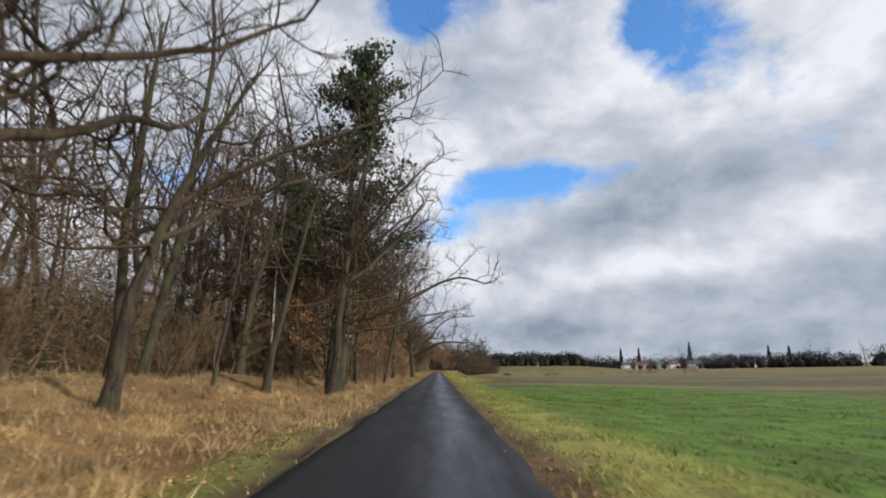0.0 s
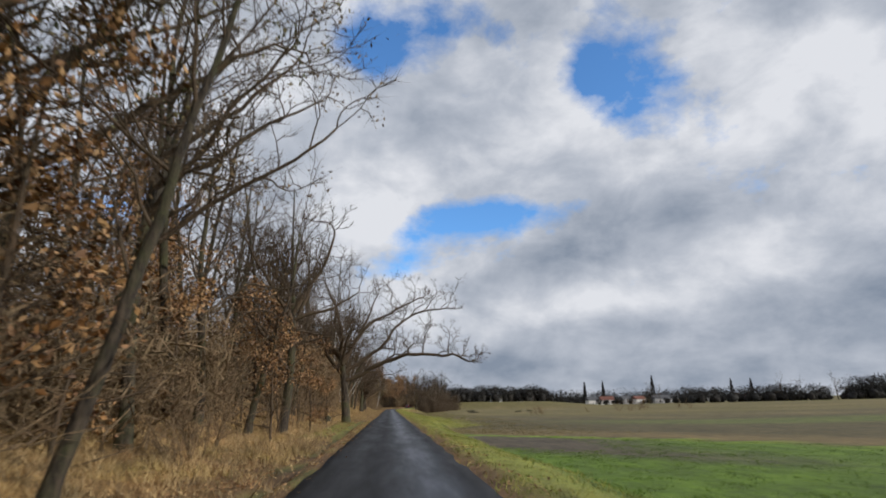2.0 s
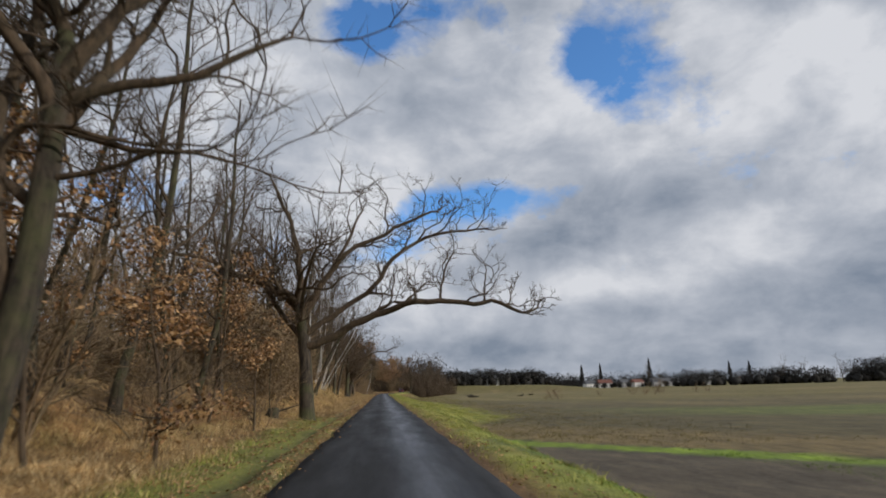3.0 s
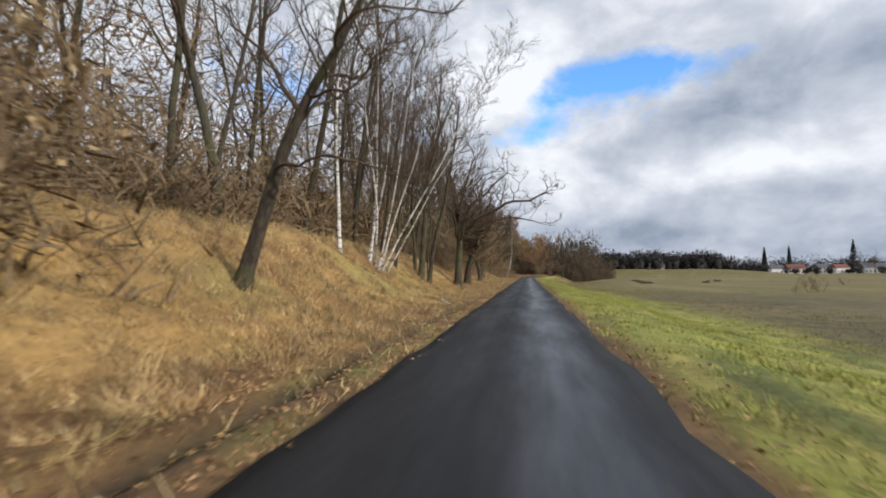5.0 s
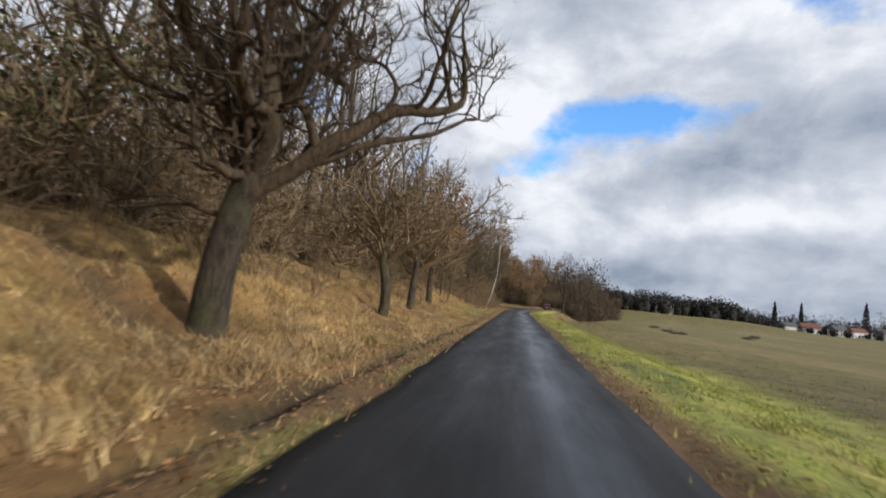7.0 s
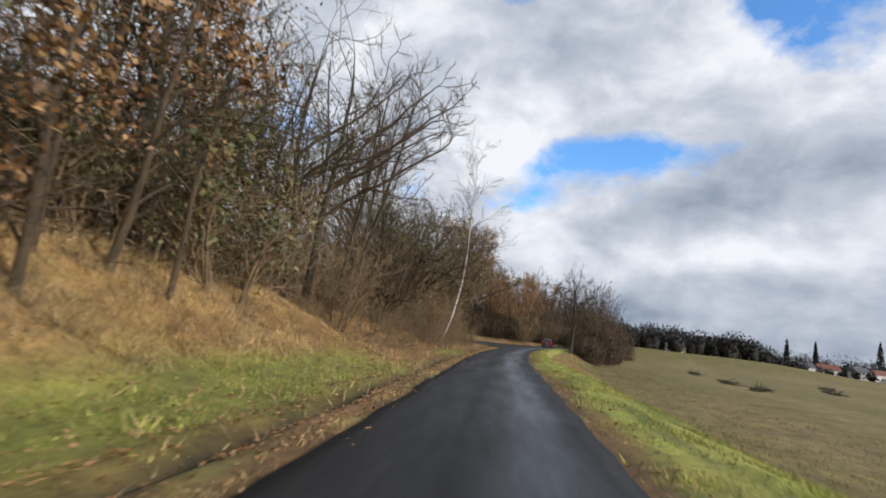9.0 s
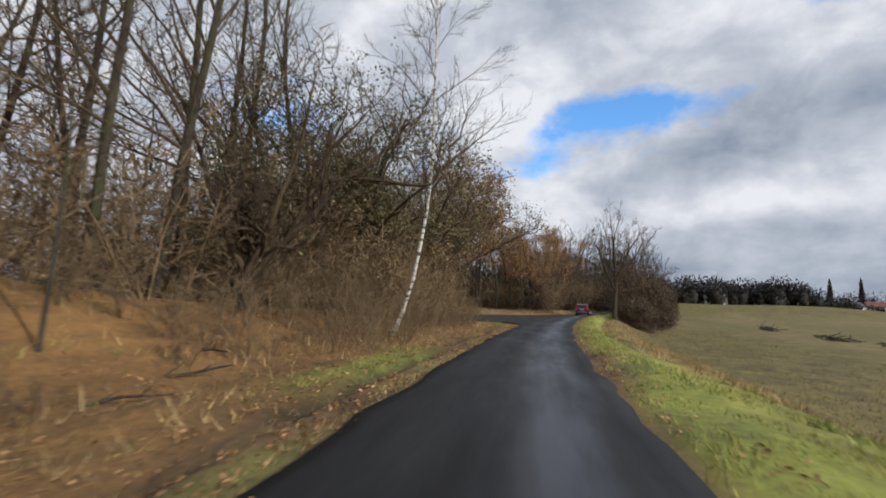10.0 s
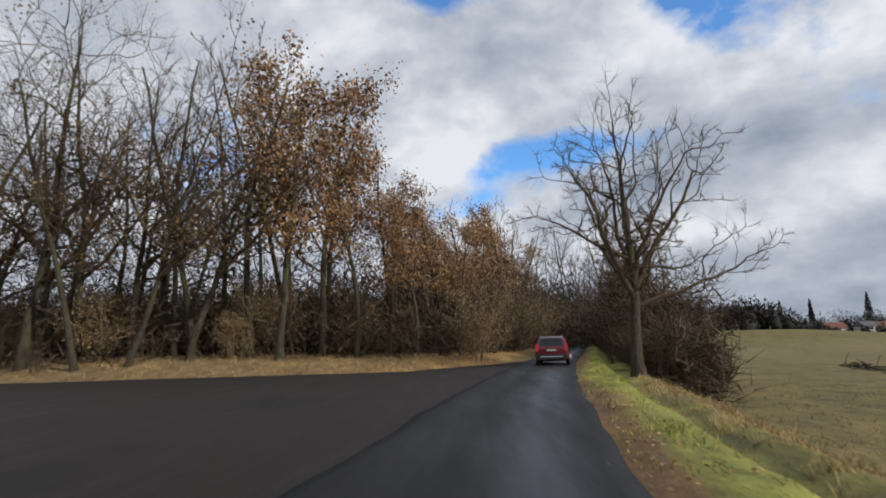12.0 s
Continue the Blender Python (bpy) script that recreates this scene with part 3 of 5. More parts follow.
def branch(rng, crown, p, d, r, seg, spec, tips):
    """A forking branch: a crooked length that splits into a stronger and a weaker one, down to twigs."""
    n = 5 if r > 0.07 else 4 if r > 0.035 else 3
    bend, pts = rng.normal(0, 0.1, 3), [p]
    for k in range(n):
        d = unit(d + rng.normal(0, spec["wob"], 3) + bend + np.array([0, 0, spec["lift"] / n]))
        d[2] = max(d[2], -0.25)
        pts.append(pts[-1] + d * seg / n)
    pts, e = np.array(pts), r * 0.84
    crown.tube(pts, np.linspace(r, e, n + 1), 6 if r > 0.08 else 4 if r > 0.035 else 3)
    if e < spec["ft"]:
        tips.append(pts)
        for k in range(spec["twigs"]):
            q = pts[rng.integers(1, n + 1)]
            w = unit(d * 0.8 + rng.normal(0, 0.6, 3) + (0, 0, 0.15))
            crown.twig(np.array([q, q + w * seg * rng.uniform(0.4, 1.3)]), max(r * 0.42, 0.0065), True)
        return
    side = unit(np.cross(d, rng.normal(0, 1, 3)))
    a, b = math.radians(rng.uniform(10, 26)), math.radians(rng.uniform(35, 62))
    branch(rng, crown, pts[-1], d * math.cos(a) - side * math.sin(a), e * rng.uniform(0.9, 1.0), seg * 0.9, spec, tips)
    branch(rng, crown, pts[-1], d * math.cos(b) + side * math.sin(b), max(e * rng.uniform(0.5, 0.75), spec["ft"] * 1.1), seg * rng.uniform(0.65, 0.9), spec, tips)
    if r > 0.05:
        side = unit(np.cross(d, rng.normal(0, 1, 3)))
        branch(rng, crown, pts[n // 2], unit(d * 0.5 + side), max(r * 0.33, spec["ft"] * 1.1), seg * 0.6, spec, tips)


def first_seg(r, total, ft):
    """The length of the first piece of a branch that reaches so far in all."""
    n = max(2, round(math.log(ft / r) / math.log(0.81)) + 1) if r > ft else 2
    return total * 0.1 / (1 - 0.9 ** n)


def stretch(rng, p, legs):
    """A crooked line that follows a few legs (way, length)."""
    pts, d = [np.array(p, float)], unit(np.array(legs[0][0], float))
    for way, ln in legs:
        way, n = unit(np.array(way, float)), max(3, int(ln / 0.55))
        for _ in range(n):
            d = unit(d * 0.45 + way * 0.55 + rng.normal(0, 0.13, 3))
            pts.append(pts[-1] + d * ln / n)
    return np.array(pts)


def hero_limb(rng, crown, p, legs, rr, spec, tips):
    """A long limb with side branches all along it."""
    c = stretch(rng, p, legs)
    rad = np.linspace(rr, rr * 0.36, len(c))
    crown.tube(c, rad, 8)
    i = max(2, int(len(c) * spec.get("clear", 0.15)))
    while i < len(c) - 1:
        d = unit(c[i + 1] - c[i - 1])
        side = unit(np.cross(d, rng.normal(0, 1, 3)) + np.array([0, 0, 0.55]))
        r = max(rad[i] * rng.uniform(0.4, 0.68), spec["ft"] * 1.3)
        branch(rng, crown, c[i], unit(d * 0.55 + side), r, first_seg(r, rng.uniform(2.8, 5.6) * (r / 0.06) ** 0.35, spec["ft"]), spec, tips)
        i += int(rng.integers(1, 3)) + (1 if i < len(c) * 0.5 and "clear" in spec else 0)
    d = unit(c[-1] - c[-2])
    for k in range(2):
        r = max(rad[-1] * (0.9 - 0.25 * k), spec["ft"] * 1.2)
        branch(rng, crown, c[-1], unit(d + rng.normal(0, 0.35, 3)), r, first_seg(r, rng.uniform(2.0, 3.2), spec["ft"]), spec, tips)


def spray(tips, share, seed):
    """The twigs that keep their leaves: whole sprays here, bare ones there."""
    worth = np.array([noise.noise((t[0][0] * 0.75 + seed, t[0][1] * 0.75, t[0][2] * 0.75)) for t in tips])
    cut = np.quantile(worth, 1 - share)
    return [t for t, k in zip(tips, worth) if k >= cut]


def leaf_cloud(rng, tips, per_tip, size, spread=0.12):
    """Small bent leaves scattered round the outer twigs."""
    base = np.concatenate([np.repeat(t[1:], per_tip, axis=0) for t in tips])
    base = base + rng.normal(0, spread, base.shape)
    return leaf_quads(rng, base, size)


def leaf_quads(rng, base, size, flat=False):
    n = len(base)
    a, b = rng.normal(0, 1, (n, 3)), rng.normal(0, 1, (n, 3))
    if flat:
        a[:, 2] *= 0.15
        b[:, 2] *= 0.15
    a /= np.linalg.norm(a, axis=1)[:, None]
    b -= (a * b).sum(1)[:, None] * a
    b /= np.linalg.norm(b, axis=1)[:, None]
    s = size * rng.uniform(0.6, 1.4, (n, 1))
    v = np.stack([base - a * s, base + b * s * 0.55, base + a * s, base - b * s * 0.5 + np.cross(a, b) * s * 0.3], 1).reshape(-1, 3)
    k = np.arange(n)[:, None] * 4
    return v, np.concatenate([k + [0, 1, 2], k + [0, 2, 3]])


def make_tree(name, seed, height, radius, spec, bark, twig, label, lean=(0, 0), limbs=(), leaves=None, curve=0.0, category="tree", sleeve=None):
    """One tree at the origin: a root empty, its trunk, its crown of branches and, where it has them, its leaves."""
    rng = np.random.default_rng(seed)
    root = tagged(new(name), label, category)
    trunk, crown = Skeleton(), Skeleton()
    tips = []
    th = height * spec.get("trunk", 0.8)
    pts = limb(rng, (0, 0, -0.4), (lean[0], lean[1], 1), th, spec["sway"], 0.05 + curve, 12)
    top = spec.get("top", 0.25)
    rad = radius * (top + (1 - top) * (1 - np.linspace(0, 1, len(pts))) ** 0.8)
    rad[0] *= 1.55
    rad[1] *= 1.06
    trunk.tube(pts, rad, 12)
    if "ft" in spec:
        n, low = spec["counts"][0], spec["low"][0]
        for k in range(n):
            f = low + (0.97 - low) * (k + rng.uniform(0.2, 0.8)) / n
            i = f * (len(pts) - 1)
            p, d = pts[int(i)] + (pts[int(i) + 1] - pts[int(i)]) * (i - int(i)), unit(pts[int(i) + 1] - pts[int(i)])
            a = math.radians(spec["angle"][0] * rng.uniform(0.7, 1.25))
            r = max(np.interp(i, np.arange(len(rad)), rad) * rng.uniform(0.36, 0.6), spec["ft"] * 1.5)
            way = d * math.cos(a) + unit(np.cross(d, rng.normal(0, 1, 3))) * math.sin(a)
            branch(rng, crown, p, way, r, first_seg(r, th * spec["ratio"][0] * rng.uniform(0.75, 1.15) * (1.15 - 0.55 * f), spec["ft"]), spec, tips)
        for k in range(2):
            r = rad[-1] * (1 - 0.2 * k)
            branch(rng, crown, pts[-1], unit(d + rng.normal(0, 0.3, 3)), r, first_seg(r, (height - th) * rng.uniform(0.9, 1.2), spec["ft"]), spec, tips)
    else:
        grow(rng, crown, pts, radius, radius * top, 0, spec, tips)
    for hgt, way, *more in limbs:
        i = min(hgt / th, 0.97) * (len(pts) - 1)
        p = pts[int(i)] + (pts[int(i) + 1] - pts[int(i)]) * (i - int(i))
        if isinstance(way, list):
            hero_limb(rng, crown, p, way, more[0], spec, tips)
            continue
        ln, rr, up = more
        if "ft" in spec:
            bent = tuple(np.array(unit(np.array(way, float))) + np.array([0, 0, up]))
            hero_limb(rng, crown, p, [(way, ln * 0.4), (bent, ln * 0.38)], rr, spec, tips)
            continue
        way = unit(np.array(way, float))
        knee = p + way * ln * 0.5
        tip = knee + unit(way + np.array([0, 0, up])) * ln * 0.5
        k = np.linspace(0, 1, 13)[:, None]
        c = p * (1 - k) ** 2 + knee * 2 * k * (1 - k) + tip * k * k
        c[1:] += rng.normal(0, 0.014 * ln, (12, 3)) * (1, 1, 0.8)
        crown.tube(c, np.linspace(rr, rr * 0.22, len(c)), 8)
        grow(rng, crown, c, rr, rr * 0.22, 1, dict(spec, counts=(0, 9, *spec["counts"][2:]), low=(0, 0.22, *spec["low"][2:])), tips)
    t = new("trunk", trunk.mesh("trunk", bark))
    c = new("crown", crown.mesh("crown", twig))
    t.parent = c.parent = root
    if sleeve:
        lo, hi, n, wide = sleeve
        h = rng.uniform(lo, hi, n)
        i = np.clip(h / th, 0, 0.98) * (len(pts) - 1)
        base = np.stack([np.interp(i, np.arange(len(pts)), pts[:, k]) for k in range(3)], 1)
        a = rng.uniform(0, 6.283, n)
        base += np.stack([np.cos(a), np.sin(a), np.zeros(n)], 1) * (radius * 0.8 + np.abs(rng.normal(0, wide, n)))[:, None]
        v, tri = leaf_quads(rng, base, 0.09)
        new("ivy", raw_mesh("ivy", v, tri, [IVY])).parent = root
        tagged(root.children[-1], "dull green ivy leaves on the trunk")
    if leaves:
        per, size, spread, share, mat = leaves
        chosen = spray(tips, share, seed)
        v, tri = leaf_cloud(rng, chosen, per, size, spread)
        lf = new("leaves", raw_mesh("leaves", v, tri, [mat]))
        lf.parent = root
    return root


def make_pine():
    """A tall pine: bare below, then tiers of boughs with needle clumps."""
    rng = np.random.default_rng(90)
    root = tagged(new("pine_tree"), "tall dark green pine among bare trees", "tree")
    trunk, crown, base = Skeleton(), Skeleton(), []
    pts = limb(rng, (0, 0, -0.4), (0.03, 0, 1), 22, 0.02, 0.05, 12)
    trunk.tube(pts, np.linspace(0.26, 0.04, 13), 10)
    for k in range(58):
        f = 0.3 + 0.69 * (k + rng.uniform(0, 1)) / 58
        p = np.array([np.interp(f * 12, np.arange(13), pts[:, c]) for c in range(3)])
        a = rng.uniform(0, 6.283)
        c = limb(rng, p, (math.cos(a), math.sin(a), 0.15), (4.9 * (1 - f) ** 0.55 + 0.8) * rng.uniform(0.7, 1.15), 0.12, 0.3, 5)
        crown.tube(c, np.linspace(0.045, 0.012, 6), 4)
        q = c[rng.integers(1, 6, 190)]
        base.append(q + rng.normal(0, 0.36, q.shape) * (1, 1, 0.7))
    v, tri = leaf_quads(rng, np.concatenate(base), 0.15)
    for nm, me in (("trunk", trunk.mesh("trunk", OAK)), ("crown", crown.mesh("crown", TWIG)), ("needles", raw_mesh("needles", v, tri, [NEEDLE]))):
        new(nm, me).parent = root
    return root


def make_shrub(name, seed, height, stems, bark, label, leaves=None, spread=0.5):
    """A many-stemmed shrub."""
    rng = np.random.default_rng(seed)
    root = tagged(new(name), label, "shrub")
    wood, twigs, tips = Skeleton(), Skeleton(), []
    for k in range(stems):
        a = rng.uniform(0, 6.283)
        lean = rng.uniform(0.1, spread)
        h = height * rng.uniform(0.6, 1.1)
        c = limb(rng, (0.35 * math.cos(a), 0.35 * math.sin(a), -0.2), (lean * math.cos(a), lean * math.sin(a), 1), h, 0.12, 0.1, 7)
        wood.tube(c, np.linspace(0.035, 0.012, len(c)), 4)
        grow(rng, twigs, c, 0.03, 0.01, 1, BUSHSPEC, tips)
    for n, sk in (("wood", wood), ("crown", twigs)):
        o = new(n, sk.mesh(n, bark))
        o.parent = root
    if leaves:
        per, size, sp, share, mat = leaves
        v, tri = leaf_cloud(rng, spray(tips, share, seed), per, size, sp)
        o = new("leaves", raw_mesh("leaves", v, tri, [mat]))
        o.parent = root
    return root


OAKSPEC = dict(ft=0.0155, wob=0.2, twigs=9, fine=True, depth=4, counts=(10, 8, 7, 5), ratio=(0.62, 0.5, 0.48, 0.5), angle=(58, 48, 45, 45), lift=0.22, wander=0.27, low=(0.3, 0.2, 0.15, 0.1), sway=0.06, trunk=0.75, top=0.12, thin=0.009)
BIGOAK = dict(OAKSPEC, clear=0.34, ft=0.0125, twigs=9, counts=(2, 9, 7, 6), low=(0.85, 0.25, 0.15, 0.1), trunk=0.36, top=0.6, sway=0.03)
TALLSPEC = dict(fine=True, depth=3, steps=(5, 3, 2), counts=(13, 6, 8), ratio=(0.32, 0.5, 0.5), angle=(42, 45, 45), lift=0.4, wander=0.2, low=(0.3, 0.2, 0.12), sway=0.06, trunk=0.95, thin=0.011)
BIRCHSPEC = dict(fine=True, depth=3, counts=(21, 7, 8), ratio=(0.2, 0.5, 0.55), angle=(35, 40, 45), lift=0.15, wander=0.12, low=(0.42, 0.2, 0.12), sway=0.03, trunk=0.97, top=0.12, thin=0.007)
YOUNGSPEC = dict(fine=True, steps=(5, 3, 2), depth=3, counts=(12, 6, 5), ratio=(0.42, 0.5, 0.5), angle=(62, 48, 45), lift=0.15, wander=0.16, low=(0.15, 0.15, 0.1), sway=0.06, trunk=0.95, thin=0.008)
BACKSPEC = dict(TALLSPEC, counts=(9, 5, 6), thin=0.02)
SIDEOAK = dict(OAKSPEC, ft=0.02, twigs=9, counts=(9, 7, 6, 4), steps=(6, 4, 2, 2))
BUSHSPEC = dict(fine=True, depth=3, steps=(5, 3, 2), counts=(0, 7, 9), ratio=(0, 0.45, 0.55), angle=(0, 42, 45), lift=0.1, wander=0.15, low=(0, 0.15, 0.1), thin=0.01)
POLLARD = dict(OAKSPEC, clear=0.28, ft=0.0135, wob=0.26, twigs=10, counts=(10, 9, 7, 6), low=(0.78, 0.15, 0.1, 0.1), trunk=0.3, top=0.6, ratio=(2.0, 0.5, 0.48, 0.5), angle=(48, 50, 45, 45), lift=0.45)

TAKEN = []


def put(proto, x, y, rot=0.0, s=1.0, dz=0.0, tilt=(0, 0), keep=False):
    ob = proto
    m = pose(x, y, land(x, y) + dz, tilt[0], tilt[1], rot)
    if keep:
        ob.matrix_basis = m
    else:
        ob = copy_thing(proto, m)
    ob.scale = (s, s, s)
    TAKEN.append((x, y))
    return ob


def drop_proto(proto):
    for o in (*proto.children_recursive, proto):
        bpy.data.objects.remove(o)


OLD = "old bare dark oak with limbs reaching over the road"


def front_trees():
    """The trees that stand singly along the road, each shaped as it grows."""
    n = 100

    def one(kind, x, y, h, r, spec, bark=OAK, twig=TWIG, label=OLD, rot=0, **more):
        nonlocal n
        n += 1
        put(make_tree(kind, more.pop("seed", n), h, r, spec, bark, twig, label, **more), x, y, rot, keep=True)

    one("oak_tree", -6.8, 6.8, 16, 0.24, OAKSPEC, limbs=[(4.2, (0.2, 1, 0.5), 9, 0.13, 0.0), (6.5, (1, 0.1, 0.3), 13, 0.1, -0.3), (5.5, (0.9, 0.6, 0.6), 8, 0.1, 0.1)])
    one("oak_tree", -7.6, 13.5, 17, 0.2, OAKSPEC, lean=(0.05, 0), limbs=[(5, (0.7, 0.8, 0.6), 9, 0.11, 0.0), (6, (1, 0.2, 0.6), 9, 0.1, -0.1)], label="bare oak with crossing limbs over the dry bank")
    one("oak_tree", -10.5, 18.5, 18, 0.2, OAKSPEC, lean=(0.04, 0), limbs=[(5, (0.8, 0.5, 0.6), 9, 0.11, 0.0)], label="bare oak with crossing limbs over the dry bank")
    one("oak_tree", -7.2, 24.5, 17, 0.17, OAKSPEC, lean=(0.05, 0.05), label="bare oak with fine twigs on the dry bank")
    one("oak_tree", -9.7, 28, 20, 0.22, OAKSPEC, lean=(0.1, 0), label="tall bare oak leaning towards the lane over dry grass")
    one("forest_tree", -8.4, 21.6, 12, 0.08, TALLSPEC, GREY, lean=(0.06, 0), label="slim bare young tree on the dry bank")
    one("birch_tree", -9.9, 33.8, 13, 0.08, BIRCHSPEC, BIRCH, label="pale birch with a bare twiggy crown")
    one("oak_tree", -5.33, 29.2, 23, 0.25, OAKSPEC, lean=(0.03, 0), limbs=[(6.5, (0.8, 0.3, 0.8), 9, 0.12, 0.0), (8, (0.9, -0.4, 0.8), 9, 0.1, 0.0)], label="bare oak with a pale lit trunk beside another oak")
    one("oak_tree", -5.36, 31.5, 24, 0.29, OAKSPEC, lean=(0.09, 0.02), limbs=[(4.3, [((1, 0, 0.4), 3.9), ((1, 0.1, 0.5), 2.4), ((1, 0, 0.1), 1.2), ((1, -0.1, -0.5), 1.6)], 0.13), (3.6, [((1, 0.3, 0.35), 3.0), ((1, 0.3, 0.1), 2.2), ((1, 0, -0.3), 1.6)], 0.1),
        (6.5, [((0.8, 0, 1), 4), ((0.9, -0.2, 0.8), 3)], 0.15), (5.6, [((0.6, 0.9, 0.4), 6)], 0.11), (8, [((1, 0.2, 0.9), 6)], 0.12), (9, [((0.6, 0.6, 1), 6)], 0.1)], sleeve=(3.2, 7.6, 900, 0.42))
    for x, y, h in ((-6.1, 38.2, 20), (-6.5, 46.4, 18)):
        one("oak_tree", x, y, h, 0.22, dict(OAKSPEC, counts=(13, 8, 7, 5)), lean=(0.06, 0), leaves=(3, 0.06, 0.3, 0.3, BROWNLEAF), limbs=[(4.5, (1, 0.2, 0.5), 8, 0.11, 0.0), (6.5, (1, 0.3, 0.6), 8, 0.09, -0.1), (8.5, (1, 0.2, 0.7), 8, 0.09, 0.0), (10.5, (0.9, 0, 0.9), 7, 0.09, 0.0)], label="bare oak with fine spreading twigs and few brown leaves")
    one("oak_tree", -7.9, 42.5, 20, 0.26, OAKSPEC, label="bare oak with a forked trunk in the wood's edge", limbs=[(3, (0.5, 0.3, 1), 10, 0.14, 0.1), (6, (0.9, 0.3, 0.7), 10, 0.12, 0.0), (7, (1, -0.3, 0.6), 10, 0.11, 0.0)])
    one("oak_tree", -8.0, 48.6, 18, 0.24, OAKSPEC, lean=(0.06, 0), leaves=(3, 0.06, 0.35, 0.4, IVY), limbs=[(6, (1, 0.3, 0.7), 10, 0.12, 0.0), (7, (0.9, -0.2, 0.9), 10, 0.12, 0.0), (8, (0.6, 0.8, 0.9), 9, 0.1, 0.0)], label="dark dense oak with ivy leaning over the verge")
    one("oak_tree", -4.6, 50.4, 12.5, 0.12, TALLSPEC, lean=(0.22, 0.02), curve=0.1, label="slim dark oak leaning out towards the lane")
    one("oak_tree", -8.8, 53.5, 16, 0.22, OAKSPEC, lean=(0.08, 0), leaves=(3, 0.07, 0.35, 0.5, IVY), limbs=[(5, (1, 0.2, 0.7), 9, 0.12, 0.0), (6, (0.9, -0.3, 0.8), 9, 0.11, 0.0), (7, (0.7, 0.5, 0.9), 8, 0.1, 0.0)], label="dark dense oak with ivy at the wood's edge")
    one("oak_tree", -7.2, 58.5, 17, 0.2, OAKSPEC, lean=(0.05, 0), leaves=(3, 0.065, 0.35, 0.5, BROWNLEAF), limbs=[(7, (0.9, -0.4, 0.9), 9, 0.11, 0.0), (9, (0.8, 0.1, 1), 8, 0.1, 0.0), (6, (1, 0, 0.6), 9, 0.1, 0.0), (8, (1, 0.4, 0.8), 8, 0.1, 0.0)], label="bare oak with fine twigs at the wood's edge")
    one("oak_tree", -6.3, 68.0, 14, 0.17, OAKSPEC, lean=(0.08, 0), leaves=(2, 0.055, 0.3, 0.25, BROWNLEAF), label="bare oak with few brown leaves at the wood's edge")
    one("oak_tree", -7.3, 64.5, 17, 0.18, OAKSPEC, lean=(0.08, 0), label="bare oak with fine twigs at the wood's edge")
    one("oak_tree", -5.5, 71.6, 15, 0.27, dict(BIGOAK, trunk=0.5, top=0.45), lean=(0.13, 0), limbs=[(4.9, [((1, 0, 0.02), 3.0)], 0.06), (5.8, [((1, -0.1, -0.04), 2.4)], 0.075), (6.2, [((1, 0, 0.3), 2.2), ((1, 0.1, 0.8), 1.5)], 0.11), (6.6, [((0.5, 0.2, 1), 5)], 0.15),
        (2.6, [((-0.35, 0.2, 1), 3.2), ((0.05, 0, 1), 4.5)], 0.15), (5.5, [((0.3, 0.5, 1), 5)], 0.13), (6.0, [((-0.5, -0.4, 1), 5)], 0.13), (4.4, [((-0.9, 0.2, 0.7), 5)], 0.1)], label="big bare oak with a broken limb beside the lane")
    one("oak_tree", -3.8, 92.3, 15, 0.40, dict(BIGOAK, trunk=0.42, top=0.5), seed=7, lean=(-0.03, 0), limbs=[(4.1, [((1, -0.15, 0.4), 2.3), ((1, -0.2, 0.42), 4.0), ((1, -0.2, -0.1), 2.6), ((1, -0.2, 0.1), 1.4), ((1, -0.3, -0.6), 1.6)], 0.23),
        (4.6, [((1, 0.1, 0.75), 4.0), ((0.8, 0, 1), 1.8), ((1, 0.1, 0.5), 3.0), ((1, 0, 0.15), 3.0)], 0.17), (5.6, [((0.6, 0, 1), 3.6), ((1, 0, 0.5), 2.4), ((1, 0, 0.8), 3.5)], 0.18), (5.8, [((-0.1, 0.1, 1), 3.5), ((-0.3, 0, 1), 4)], 0.2), (5.4, [((0.5, 0.4, 1), 3), ((0.3, 0.2, 1), 4.5)], 0.16),
        (5.8, [((-0.8, -0.1, 0.9), 2.3), ((-1, 0, 0.45), 3), ((-1, -0.1, 0.1), 2.6)], 0.16), (4.4, [((-0.6, 0.1, 1), 2.5), ((-0.7, 0, 1), 3), ((-0.9, 0.1, 0.5), 2)], 0.16), (5.2, [((0.3, -0.8, 0.9), 5)], 0.13)], label="great spreading bare oak with one long limb over the road")
    one("forest_tree", -10.5, 105.5, 13, 0.17, OAKSPEC, label="bare tree on the dry bank")
    one("forest_tree", -6.6, 118.2, 13, 0.2, OAKSPEC, lean=(0.42, 0.05), curve=0.15, label="dark bare tree leaning over the bank")
    one("birch_tree", -8.6, 130.9, 16, 0.1, dict(BIRCHSPEC, low=(0.25, 0.2, 0.12), sway=0.05), BIRCH, lean=(0.02, 0), label="white birch with a forked bare crown on the bank", limbs=[(7, (-0.3, 0.1, 1), 7, 0.07, 0.0)])
    for dx, dy, ln, r in ((-0.5, -0.1, 0.16, 0.07), (-0.3, 0.3, 0.24, 0.075), (-0.1, 0.5, 0.3, 0.06), (-0.1, 0.0, 0.38, 0.05), (0.0, 0.4, 0.46, 0.06), (0.2, 0.2, 0.6, 0.04), (-0.9, 0.9, 0.18, 0.07)):
        one("birch_tree", -7.7 + dx, 134.4 + dy, 15, r, dict(BIRCHSPEC, low=(0.25, 0.2, 0.12), sway=0.05), BIRCH, lean=(ln, 0.04), curve=0.12, label="slender white birch leaning outward from a clump")
